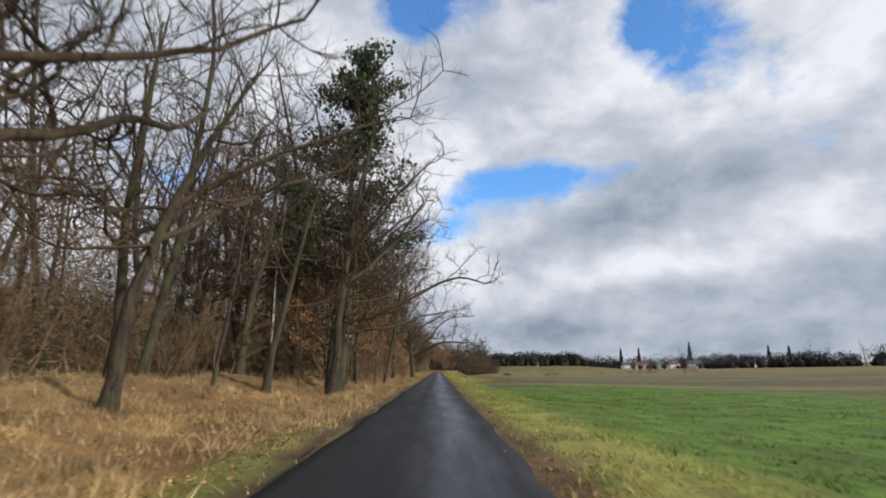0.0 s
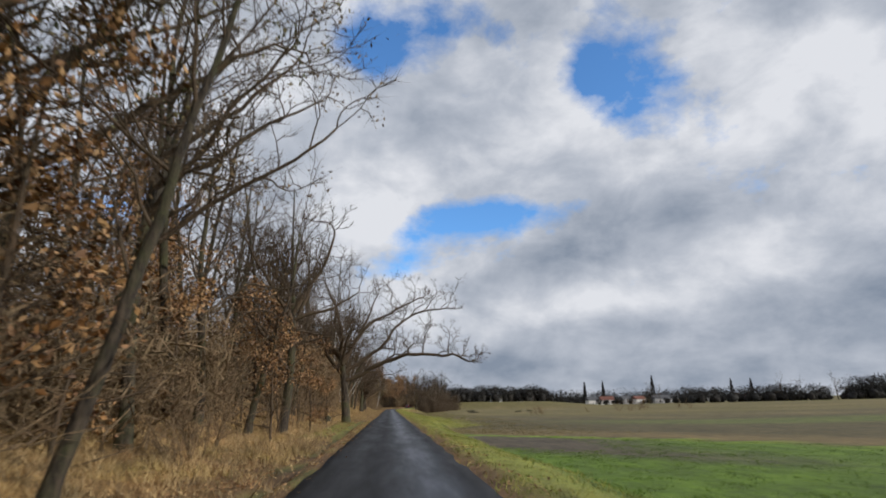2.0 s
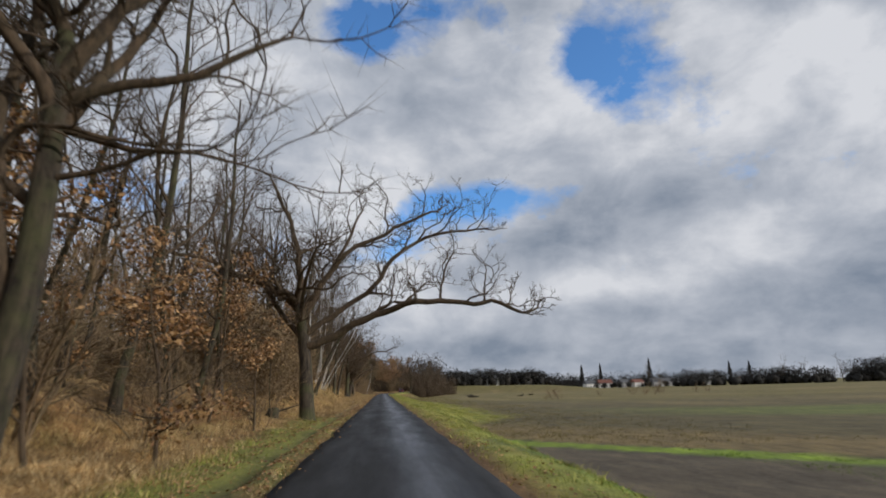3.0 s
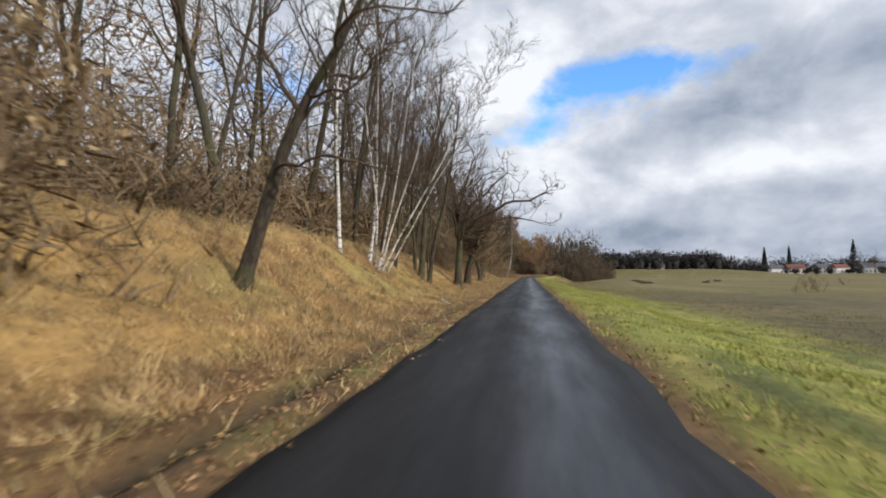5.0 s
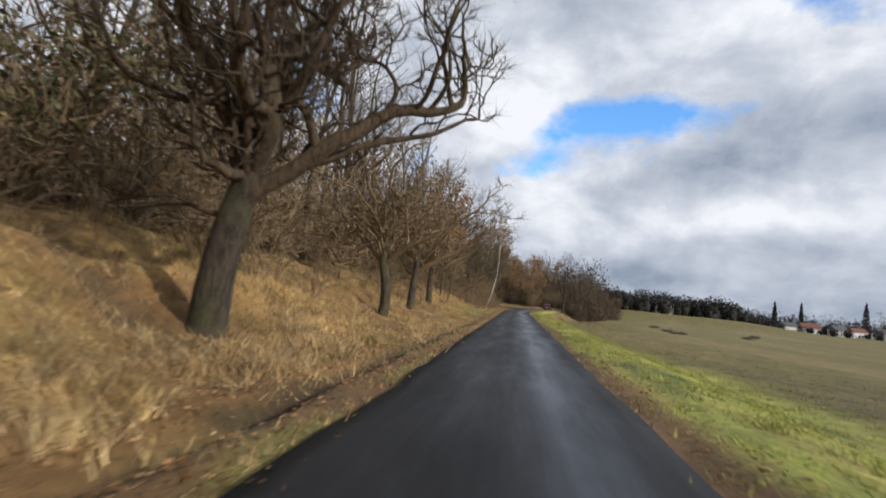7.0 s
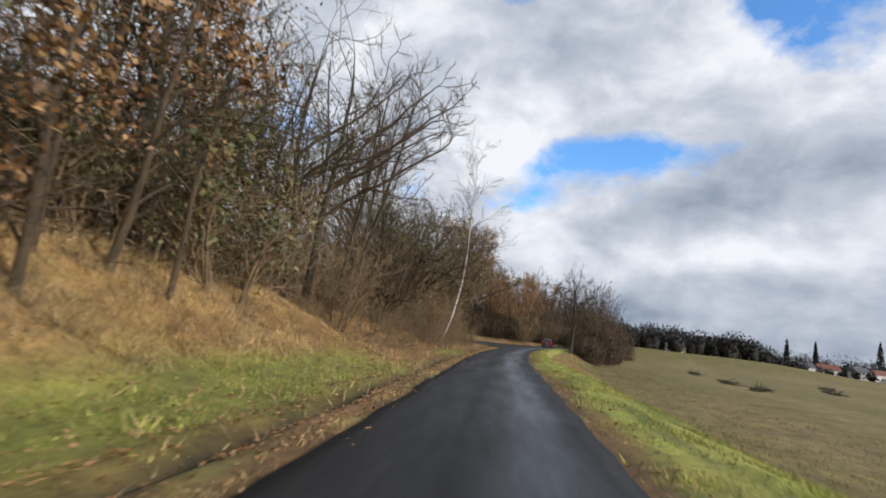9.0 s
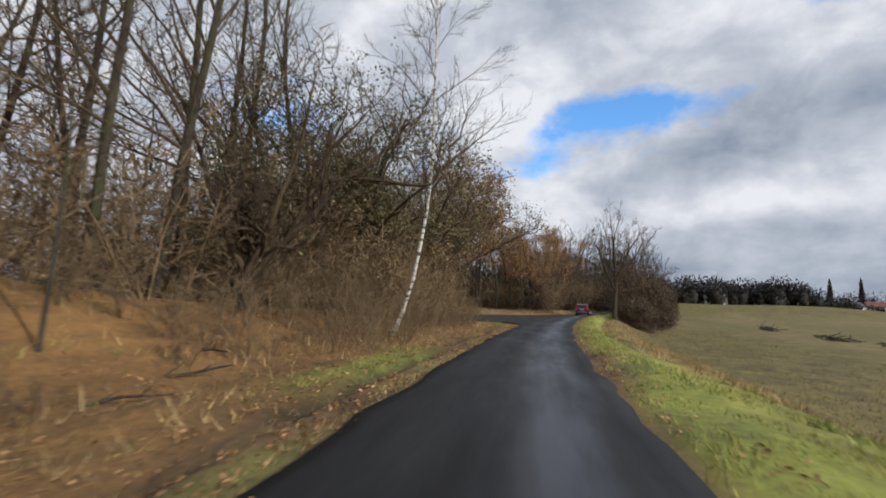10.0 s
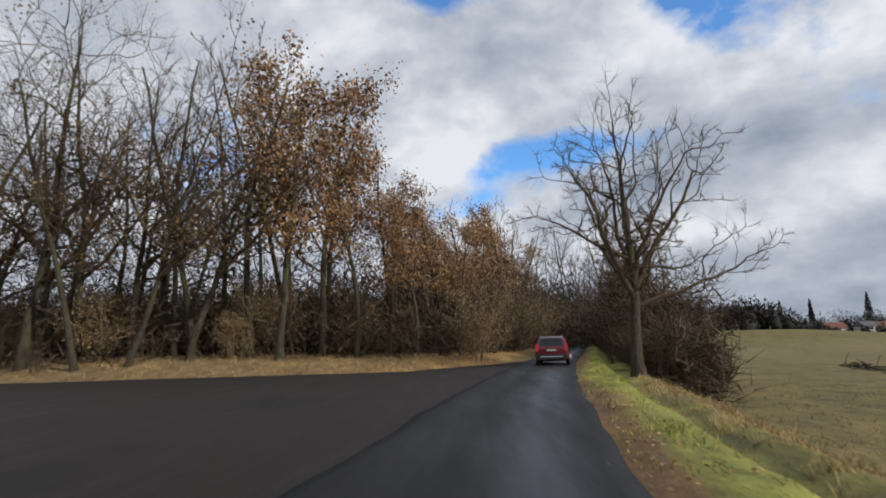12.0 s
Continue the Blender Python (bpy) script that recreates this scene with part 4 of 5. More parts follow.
    one("oak_tree", -6.6, 140.4, 14, 0.2, TALLSPEC, lean=(0.08, 0), label="dark bare tree, one of a close pair on the bank")
    one("oak_tree", -6.2, 141.1, 13, 0.14, TALLSPEC, lean=(0.1, 0), label="dark bare tree, one of a close pair on the bank")
    for x, y, h, r in ((-7.4, 142.6, 15, 0.1), (-8.3, 146.2, 16, 0.12), (-7.8, 138.4, 14, 0.09), (-9.2, 140.6, 16, 0.12)):
        one("forest_tree", x, y, h, r, dict(TALLSPEC, counts=(18, 7, 8)), lean=(0.1, 0), label="slim bare tree on the bank behind the roadside trees")
    one("forest_tree", -6.9, 144.5, 10, 0.07, TALLSPEC, lean=(0.08, 0), label="slim bare young tree on the dry bank")
    one("oak_tree", -5.55, 150.7, 16, 0.32, OAKSPEC, lean=(0.12, 0), seed=31, limbs=[(4.8, [((1, 0, 0.5), 1.7), ((1, 0, 0.4), 3.0), ((1, 0, 0.0), 2.0), ((1, 0, 0.5), 1.4)], 0.17), (4.9, [((1, 0.1, 0.42), 3.0), ((1, 0.1, -0.12), 2.8), ((1, 0, -0.35), 1.0)], 0.1), (5.8, [((0.8, 0.1, 0.8), 6)], 0.14),
        (4.0, [((-0.3, 0, 1), 1.6), ((-0.6, 0, 1), 3), ((-0.4, 0, 1), 2.5)], 0.13), (5.6, [((0.35, -0.1, 1), 6)], 0.15), (6.5, [((0.5, 0.6, 0.9), 5)], 0.12)], label="large bare oak with grey bark leaning over the verge")
    one("pollard_tree", -5.7, 158.6, 13, 0.38, dict(POLLARD, counts=(3, 9, 8, 7), trunk=0.27), lean=(0.26, 0), limbs=[(2.8, [((1, 0, 0.75), 1.7), ((1, 0, 1), 1.3), ((1, 0.2, 0.2), 1.0), ((0.6, 0, 0.6), 0.8)], 0.19), (3.0, [((-0.3, 0, 1), 3), ((-0.2, 0, 1), 3)], 0.15), (3.1, [((0.2, 0.3, 1), 5.5)], 0.15),
        (3.1, [((0.6, -0.3, 1), 4.5)], 0.14), (3.0, [((0.9, 0.5, 0.5), 4.5)], 0.11), (2.5, [((-1, -0.2, 0.1), 1.2)], 0.07), (3.2, [((0.3, -0.7, 0.8), 3.5)], 0.11)], label="stout old pollard with a gnarled twiggy bare crown")
    for x, y, h, ln in ((-5.6, 171.5, 12, 0.1), (-6.1, 180, 13, 0.1), (-6.4, 188, 12, 0.08)):
        one("oak_tree", x, y, h, 0.24, POLLARD, twig=BRUSH, lean=(ln, 0), leaves=(2, 0.07, 0.3, 0.3, BROWNLEAF), limbs=[(2.6, (0.9, -0.2, 0.5), 6, 0.12, 0.2), (2.4, (-0.7, 0.2, 0.6), 5, 0.1, 0.1)], label="roadside tree with a wide low brown crown")
    for dx, dy, ln in ((0, 0, 0.0), (0.8, 0.4, 0.09)):
        one("forest_tree", -10.7 + dx, 218.3 + dy, 19, 0.22, OAKSPEC, OAK, lean=(ln, 0), limbs=[(5, (1, 0.2, 0.6), 10, 0.12, 0.2), (6.5, (1, 0.0, 0.6), 10, 0.11, 0.1), (8, (0.9, 0.3, 0.8), 9, 0.1, 0.0)], label="bare twin-trunked tree with long limbs over the bank")
    for x, y, h in ((-13.8, 220.6, 16), (-11.6, 216.2, 15), (-10.3, 236.2, 16), (-13.6, 211.0, 15)):
        one("oak_tree", x, y, h, 0.26, OAKSPEC, lean=(0.05, 0), leaves=(10, 0.07, 0.5, 0.7, IVY), limbs=[(4, (0.8, -0.3, 0.7), 8, 0.12, 0.1), (5, (-0.5, -0.6, 0.8), 8, 0.12, 0.0)], label="dark tree hung with dull green ivy above the bank")
    for x, y, h, r in ((-8.4, 255.2, 13, 0.16), (-11.5, 258.5, 16, 0.2), (-14.5, 261.0, 16, 0.2), (-6.6, 252.3, 10, 0.12), (-16.5, 256.0, 15, 0.2), (-7.2, 259.6, 14, 0.16), (-9.6, 262.0, 15, 0.18), (-13.0, 264.3, 16, 0.2)):
        one("oak_tree", x, y, h, r, OAKSPEC, lean=(0.08, 0), leaves=(12, 0.075, 0.42, 0.7, BROWNLEAF), limbs=[(3.5, (0.8, -0.4, 0.8), 7, 0.09, 0.0), (5, (0.8, 0.3, 0.8), 7, 0.09, 0.0)], label="oak with some withered leaves beside the side road")
    one("oak_tree", -6.6, 258.6, 15, 0.2, OAKSPEC, lean=(0.1, 0), leaves=(11, 0.075, 0.42, 0.65, BROWNLEAF), limbs=[(3.6, [((1, 0.1, 0.8), 3.6), ((1, 0, 0.5), 2.4), ((1, 0, 0.3), 1.2)], 0.13), (5.2, [((1, 0.2, 0.9), 3.6), ((1, 0, 0.5), 2.6)], 0.12), (6.5, [((0.7, -0.1, 1), 5)], 0.12), (5.0, [((0.5, 0.7, 0.8), 5)], 0.1), (7.5, [((-0.6, 0, 1), 4)], 0.1)], label="oak hung with withered brown leaves at the side road")
    one("birch_tree", -6.8, 221.4, 8, 0.04, BIRCHSPEC, GREY, lean=(0.0, 0), label="thin young birch in the dry grass")
    one("willow_tree", -8.6, 230.2, 8, 0.2, POLLARD, GREY, lean=(0.25, 0), limbs=[(0.8, (0.6, 0, 0.85), 10, 0.14, -0.85), (1.0, (0.75, 0.1, 0.8), 9, 0.12, 0.1), (1.5, (-0.5, -0.2, 1), 8, 0.12, 0.0), (1.2, (0.2, -0.2, 1), 9, 0.1, 0.0)], label="low many-stemmed bare willow above the bank")
    one("birch_tree", -5.0, 235.0, 17, 0.088, dict(BIRCHSPEC, low=(0.3, 0.2, 0.12), counts=(22, 8, 9), ratio=(0.24, 0.5, 0.55)), BIRCH, lean=(0.72, -0.05), curve=5.0, seed=5, label="white birch with a bowed trunk beside the lane", limbs=[(5.6, (0.45, 0, 1), 5, 0.06, 0.1), (6.6, (0.9, 0, 0.8), 4, 0.045, 0.0), (6.0, (-0.5, 0.1, 1), 4, 0.04, 0.1)])
    for x, y, h in ((-8.8, 240.5, 13), (-10.5, 246.0, 14), (-12.5, 241.0, 15), (-7.6, 249.0, 11), (-13.5, 250.0, 15)):
        one("oak_tree", x, y, h, 0.24, OAKSPEC, lean=(0.06, 0), leaves=(9, 0.08, 0.45, 0.7, IVY), limbs=[(3.5, (0.8, -0.5, 0.6), 8, 0.12, 0.0), (5, (0.5, -0.6, 0.8), 8, 0.12, 0.0), (5, (-0.6, -0.2, 0.8), 7, 0.1, 0.0)], label="dark mossy oak with ivy over the grass spit")
    for x, y, h, r, ln in ((-30, 292.5, 29, 0.28, 0.1), (-25.2, 291.5, 31, 0.3, 0.02), (-22.6, 292.5, 30, 0.26, 0.05), (-18.0, 291, 25, 0.18, 0.3), (-14.5, 292.0, 28, 0.22, 0.08), (-28, 296, 27, 0.25, 0.0), (-20, 294.5, 26, 0.24, 0.05)):
        one("oak_tree", x, y, h, r, dict(OAKSPEC, ft=0.023, twigs=11), lean=(ln, 0), leaves=(4, 0.11, 0.5, 0.4, BROWNLEAF), limbs=[(6, (0.9, -0.3, 0.6), 11, 0.15, 0.1), (9, (0.9, -0.2, 0.8), 11, 0.13, 0.0), (8, (-0.7, -0.3, 0.9), 10, 0.12, 0.0)], label="tall dark oak with a few withered leaves behind the side road")
    one("oak_tree", 11.4, 285.4, 16, 0.3, dict(OAKSPEC, ft=0.016, twigs=11), seed=45, limbs=[(6.5, (0.05, 0, 1), 8, 0.13, 0.0), (5, (0.3, -0.2, 1), 9, 0.12, 0.0), (5, (-0.3, 0.2, 1), 9, 0.12, 0.0), (4, (-0.5, -0.2, 1), 9, 0.16, 0.0), (4.5, (0.5, 0, 1), 9, 0.15, 0.0), (3.6, (1, -0.1, 0.4), 7.5, 0.12, 0.0), (6, (-0.9, -0.1, 0.5), 6, 0.1, 0.1)], label="bare roadside tree with upswept limbs above brown bushes")


front_trees()


def build_woods():
    rng = random.Random(11)
    oaks = [make_tree("oak_tree", 20 + i, 14 + i, 0.24, SIDEOAK, OAK, TWIG, "bare oak in the wood's edge") for i in range(3)]
    talls = [make_tree("forest_tree", 40 + i, 15 + 1.2 * i, 0.15, TALLSPEC, GREY if i % 2 else OAK, TWIG, "tall bare woodland tree with a thin trunk", lean=(0.05 * (i - 2), 0.02)) for i in range(5)]
    leafy = [make_tree("beech_tree", 50 + i, 13 + i, 0.16, TALLSPEC, GREY, TWIG, "woodland tree still holding withered brown leaves", leaves=(3, 0.09, 0.3, 0.8, COPPER)) for i in range(2)]
    young = [make_tree("young_oak", 70 + i, 5.0 + 0.8 * i, 0.06, YOUNGSPEC, TWIG, TWIG, "young oak holding withered copper leaves", leaves=(3, 0.07, 0.16, 0.45, COPPER)) for i in range(3)]
    back = [make_tree("forest_tree", 46 + i, 16 + 1.5 * i, 0.15, BACKSPEC, OAK if i % 2 else GREY, TWIG, "tall bare woodland tree deep in the wood", lean=(0.04 * (i - 1), 0.02)) for i in range(3)]
    bush = [make_shrub("bare_shrub", 60 + i, 3.2 + 0.7 * i, 7, BRUSH, "bare brown shrub of tangled twigs") for i in range(3)]
    dark = [make_shrub("bare_shrub", 63 + i, 3.4 + 0.7 * i, 8, TWIG, "dark bare shrub of tangled twigs beside the bend") for i in range(2)]
    green = [make_shrub("ivy_shrub", 66, 4.0, 8, BRUSH, "tall shrub hung with dull green ivy leaves", leaves=(3, 0.06, 0.2, 0.6, IVY))]
    scrub = [make_shrub("brown_shrub", 80 + i, 3.6 + 0.5 * i, 8, BRUSH, "dense brown shrub with withered leaves", leaves=(4, 0.055, 0.24, 0.6, BROWNLEAF)) for i in range(2)]
    pine = make_pine()

    def free(x, y, gap):
        return all((x - a) ** 2 + (y - b) ** 2 > gap * gap for a, b in TAKEN)

    def scatter(protos, count, xa, xb, ya, yb, gap, sa=0.8, sb=1.15, bias=1.0, dz=0.0):
        made = 0
        for _ in range(count * 6):
            if made == count:
                break
            y = rng.uniform(ya, yb)
            x = road_x(y) + xa + (xb - xa) * rng.random() ** bias
            if x < 0 and near_edge(x) - 1 < y < far_edge(x) + 1.5:
                continue
            if free(x, y, gap):
                put(rng.choice(protos), x, y, rng.uniform(0, 360), rng.uniform(sa, sb), dz, (rng.uniform(-3, 3), rng.uniform(-3, 3)))
                made += 1

    put(pine, -6.3, 34.0, 30, 1.1)
    put(pine, -12, 46, 130, 0.9)
    for x, y, s in ((-5.6, 251.8, 0.9), (-7.0, 253.2, 1.1), (-9.6, 254.6, 1.2), (-7.4, 257.0, 0.8), (-11, 257, 1.2), (-5.2, 248.6, 0.8), (-6.4, 246.4, 1.1)):
        put(rng.choice(bush), x, y, rng.uniform(0, 360), s)
    for x, y, s in ((-6.2, 240.5, 1.0), (-7.6, 243.5, 1.4), (-5.6, 244.5, 0.8), (-9.5, 250, 1.5), (-7.8, 251.2, 1.3), (-6.0, 254.6, 1.0), (-10, 256.2, 1.5), (-12.5, 252.5, 1.6), (-8.6, 258.4, 1.2), (-13.4, 258.6, 1.6), (-15.5, 254, 1.7), (-5.4, 249.8, 0.9), (-10.6, 238, 1.5), (-13, 246.5, 1.7)):
        put(rng.choice(scrub), x, y, rng.uniform(0, 360), s)
    for x, y, s in ((-6.8, 98.5, 1.1), (-8.2, 101.5, 1.4), (-6.6, 104.5, 1.2), (-8.6, 108, 1.5), (-7.0, 111.5, 1.2), (-9.6, 96.5, 1.3)):
        put(rng.choice(scrub), x, y, rng.uniform(0, 360), s)
    # copper young oaks by the road
    for x, y, k, s in ((-4.9, 45.5, 2, 1.1), (-5.6, 41, 1, 1.1), (-6.8, 54.5, 0, 1.0), (-5.0, 66.8, 1, 0.9), (-4.6, 75.5, 0, 0.85), (-5.9, 80, 2, 0.9), (-6.6, 85.6, 2, 1.0), (-4.6, 84.2, 0, 0.75), (-7.6, 90.5, 1, 0.9), (-7.4, 204.0, 2, 1.3), (-8.6, 201.5, 1, 1.25), (-6.2, 197.2, 2, 1.0), (-7.5, 194.5, 1, 1.1), (-9, 76, 2, 1.1), (-6.4, 247.5, 1, 0.9), (-8.2, 203.0, 2, 1.7), (-7.2, 200.0, 0, 1.6), (-6.4, 43.6, 2, 1.35), (-7.2, 47.2, 1, 1.4), (-6.2, 51.0, 2, 1.2), (-7.4, 52.8, 0, 1.5), (-7.4, 62.4, 0, 1.2), (-6.2, 68.4, 1, 1.2), (-7.4, 39.0, 2, 1.4), (-6.0, 73.8, 2, 0.9)):
        put(young[k], x, y, rng.uniform(0, 360), s)
    # the wood, behind the front trees
    scatter(oaks, 13, -9.5, -18, -12, 80, 3.0, 1.0, 1.25)
    scatter(talls, 36, -8, -17, -6, 84, 1.6, 1.0, 1.35)
    scatter(back, 36, -16, -40, 0, 82, 1.8, 1.0, 1.35)
    scatter(talls, 8, -10, -20, 84, 114, 2.5, 0.65, 0.9)
    scatter(back, 10, -18, -40, 84, 114, 2.5, 0.7, 0.9)
    scatter(talls, 12, -7.5, -14, 74, 96, 1.5, 0.8, 1.1)
    scatter(leafy, 7, -8, -16, 34, 80, 2.2, 1.0, 1.2)
    scatter(bush, 60, -7.2, -18, -2, 112, 1.2, 0.7, 1.35, 1.2)
    scatter(bush, 10, -4.6, -8, 40, 92, 1.2, 0.45, 0.7)
    scatter(scrub, 16, -8, -14, 34, 84, 1.3, 0.6, 1.0)
    scatter(young, 12, -7, -14, 30, 112, 1.6, 0.7, 1.1)
    scatter(talls, 46, -10.5, -20, 112, 192, 1.4, 0.95, 1.3)
    scatter(back, 30, -16, -40, 112, 200, 1.8, 0.9, 1.2)
    scatter(oaks, 5, -12, -18, 130, 190, 3.0)
    scatter(bush, 28, -9.5, -20, 112, 190, 1.4, 0.5, 1.0)
    scatter(bush, 12, -6, -9, 162, 192, 1.2, 0.5, 0.9)
    scatter(young, 4, -11, -18, 112, 190, 2.0, 0.6, 1.0)
    scatter(talls, 16, -10, -18, 196, 250, 1.8, 0.9, 1.2)
    scatter(back, 20, -16, -36, 195, 252, 1.8, 0.9, 1.2)
    scatter(oaks, 5, -10, -18, 192, 250, 3.0, 0.8, 1.1)
    scatter(bush, 30, -7.5, -16, 204, 246, 1.2, 0.8, 1.3)
    scatter(bush, 18, -5.6, -9, 228, 254, 1.0, 0.55, 0.95)
    scatter(bush, 26, -3.9, -6.4, 226, 249, 0.7, 0.25, 0.5)
    scatter(bush, 40, -4.6, -10, 213, 236, 0.8, 0.2, 0.42)
    scatter(green, 14, -7.5, -15, 190, 250, 1.5, 0.9, 1.8)
    scatter(green, 8, -13, -22, 138, 188, 1.5, 1.5, 2.2)
    # beyond the side road
    for x, y, sz in ((-11.5, 294, 1.6), (-10.0, 297.5, 1.65), (-8.6, 291.8, 1.5), (-6.5, 294, 1.45), (-7.5, 299, 1.5), (-4.0, 293, 1.12), (-2.2, 295.5, 0.98), (-3.0, 300, 1.1), (-0.3, 294.5, 0.82), (1.2, 297, 0.78), (0.0, 302, 0.95), (2.6, 296, 0.68), (4.0, 300, 0.72), (3.0, 305, 0.9)):
        put(rng.choice(leafy), x, y, rng.uniform(0, 360), sz)
    scatter(talls, 9, -46, -23, 290, 301, 2.5, 1.2, 1.5)
    scatter(back, 8, -48, -18, 300, 320, 2.5, 1.2, 1.5)
    scatter(leafy, 6, -16, -5, 303, 318, 2.0, 0.8, 1.05)
    scatter(oaks, 4, -44, -26, 292, 300, 3.0, 1.2, 1.5)
    scatter(dark, 24, -44, -5.5, 290, 302, 1.4, 0.5, 0.9)
    scatter(dark, 30, -58, -26, 293, 312, 1.2, 1.0, 1.9)
    scatter(scrub, 26, -44, -4.5, 292, 306, 1.4, 0.9, 1.5)
    scatter(dark, 26, -8, -3.5, 300, 350, 1.2, 1.0, 1.9)
    scatter(leafy, 10, -14, -4, 312, 352, 2.5, 0.9, 1.2)
    # round the bend, to the road's right
    scatter(dark, 22, 5.6, 8.0, 286, 297, 0.7, 0.7, 1.0)
    scatter(dark, 28, 4.6, 10, 297, 335, 1.0, 1.1, 2.2)
    scatter(scrub, 14, -7, -4, 306, 350, 1.3, 0.9, 1.5)
    scatter(back, 24, 4.5, 11, 296, 345, 1.3, 0.6, 0.95)
    scatter(oaks, 9, 5, 10, 297, 345, 2.0, 0.75, 1.0)
    scatter(back, 22, -9, -3.5, 318, 356, 1.3, 0.7, 1.05)
    scatter(back, 14, -6, 8, 352, 372, 2.0, 0.9, 1.2)
    scatter(dark, 12, -6, 8, 350, 366, 1.5, 1.0, 1.6)
    # single bushes in the field
    for x, y, s in ((39, 188, 0.8), (41, 189.5, 0.7), (37.5, 189, 0.5), (92, 250, 1.3), (96, 252, 1.5), (100, 254, 1.4), (88, 251, 1.0), (118, 262, 1.2), (123, 262, 1.1), (74, 246, 0.6)):
        put(rng.choice(bush), x, y, rng.uniform(0, 360), s)
    for x, y, k, sz in ((341, 497, 0, 1.9), (371, 472, 1, 1.75), (352, 488, 2, 1.5), (250, 560, 1, 1.6), (262, 562, 0, 1.5)):
        put(oaks[k], x, y, 40.0 * k, sz)
    for p in oaks + talls + back + leafy + young + bush + dark + green + scrub + [pine]:
        drop_proto(p)


build_woods()


def build_thicket():
    """The undergrowth and crossing twigs deep in the wood, too many to count."""
    rng = np.random.default_rng(21)
    v, f, n = [], [], 0

    def fill(count, ua, ub, ya, yb, top, bias, width=0.026):
        nonlocal n, v, f
        count, width = int(count * 0.62), width * 1.25
        y = rng.uniform(ya, yb, count)
        x = rng.uniform(ua, ub, count) + np.interp(y, GRID_Y, ROAD_X)
        ok = np.array([not (near_edge(a) - 2 < c < far_edge(a) + 3) or a > road_x(c) for a, c in zip(x, y)])
        x, y = x[ok], y[ok]
        k = len(x)
        z = lands(x, y)
        h = top * rng.random(k) ** bias * (0.62 + 0.38 * np.sin(x * 0.8 + 1.7 * np.sin(y * 0.35)) * np.cos(y * 0.45 + np.sin(x * 0.6)))
        y = y + rng.normal(0, 1.2, k)
        x = np.where(x < np.interp(y, GRID_Y, ROAD_X), x - np.abs(rng.normal(0, 0.8, k)), x + np.abs(rng.normal(0, 0.8, k)))
        z = lands(x, y)
        p = np.stack([x, y, z + h], 1)
        d = rng.normal(0, 1, (k, 3)) * (0.7, 0.7, 0.5) + (0, 0, 0.5)
        d /= np.linalg.norm(d, axis=1)[:, None]
        e = p + d * rng.uniform(0.5, 1.7, (k, 1))
        s = np.cross(d, rng.normal(0, 1, (k, 3)))
        s *= (width * rng.uniform(0.5, 1.6, (k, 1))) / (np.linalg.norm(s, axis=1)[:, None] + 1e-9)
        v.append(np.stack([p + s, p - s, e], 1).reshape(-1, 3))
        f.append(np.arange(3 * k).reshape(-1, 3) + n)
        n += 3 * k

    fill(60000, -45, -13, -10, 90, 6.0, 1.5)
    fill(16000, -45, -11, 88, 116, 4.0, 1.5)
    fill(60000, -40, -12, -10, 84, 17.0, 0.8)
    fill(14000, -40, -13, 80, 116, 11.0, 0.8, 0.03)
    fill(44000, -40, -11, 112, 200, 5.0, 1.5, 0.03)
    fill(70000, -38, -12, 112, 200, 15.0, 0.8, 0.032)
    fill(14000, -11, -6, 36, 70, 7.0, 0.9)
    fill(9000, -12, -6, 96, 115, 6.0, 1.0, 0.03)
    fill(18000, -17, -8, 160, 200, 7.0, 1.0, 0.03)
    fill(9000, -14, -9.5, 112, 160, 3.5, 1.2, 0.03)
    fill(44000, -30, -8, 196, 252, 5.0, 1.3, 0.018)
    fill(26000, -30, -10, 196, 252, 13.0, 0.8)
    fill(30000, -17, -6.0, 238, 259, 9.0, 1.0, 0.016)
    fill(12000, -20, -8, 232, 259, 13.0, 0.8, 0.018)
    near, v, f, n = (v, f), [], [], 0
    fill(24000, -26, -4, 297, 318, 9.0, 1.0, 0.045)
    fill(40000, -60, -5, 292, 325, 6.0, 1.3, 0.032)
    fill(14000, -50, -8, 294, 318, 15.0, 0.8)
    fill(36000, -72, -28, 294, 326, 9.0, 1.0, 0.04)
    fill(24000, -14, -3.5, 312, 356, 9.0, 1.1, 0.03)
    fill(60000, 3.8, 11, 296, 350, 9.5, 0.9, 0.035)
    fill(24000, -9, 6, 330, 372, 9.0, 0.9, 0.04)
    fill(12000, 5.4, 8.2, 286, 297, 4.2, 1.0)
    fill(30000, -12, 14, 350, 385, 11.0, 1.1, 0.05)
    for (vs, fs), bark, label in ((near, BRUSH, "brown tangle of undergrowth and twigs inside the wood"), ((v, f), TWIG, "dark brown tangle of undergrowth beyond the side road")):
        me = raw_mesh("thicket", np.concatenate(vs), np.concatenate(fs), [bark])
        tagged(new("thicket", me), label, "undergrowth", kind="stuff")


build_thicket()


# ---- far side of the fields ----
def crown_cloud(rng, centre, rx, ry, rz, n):
    """Ragged clumps filling a crown's shape."""
    d = rng.normal(0, 1, (n, 3))
    d /= np.linalg.norm(d, axis=1)[:, None]
    return centre + d * (rng.random((n, 1)) ** 0.4) * np.array([rx, ry, rz])


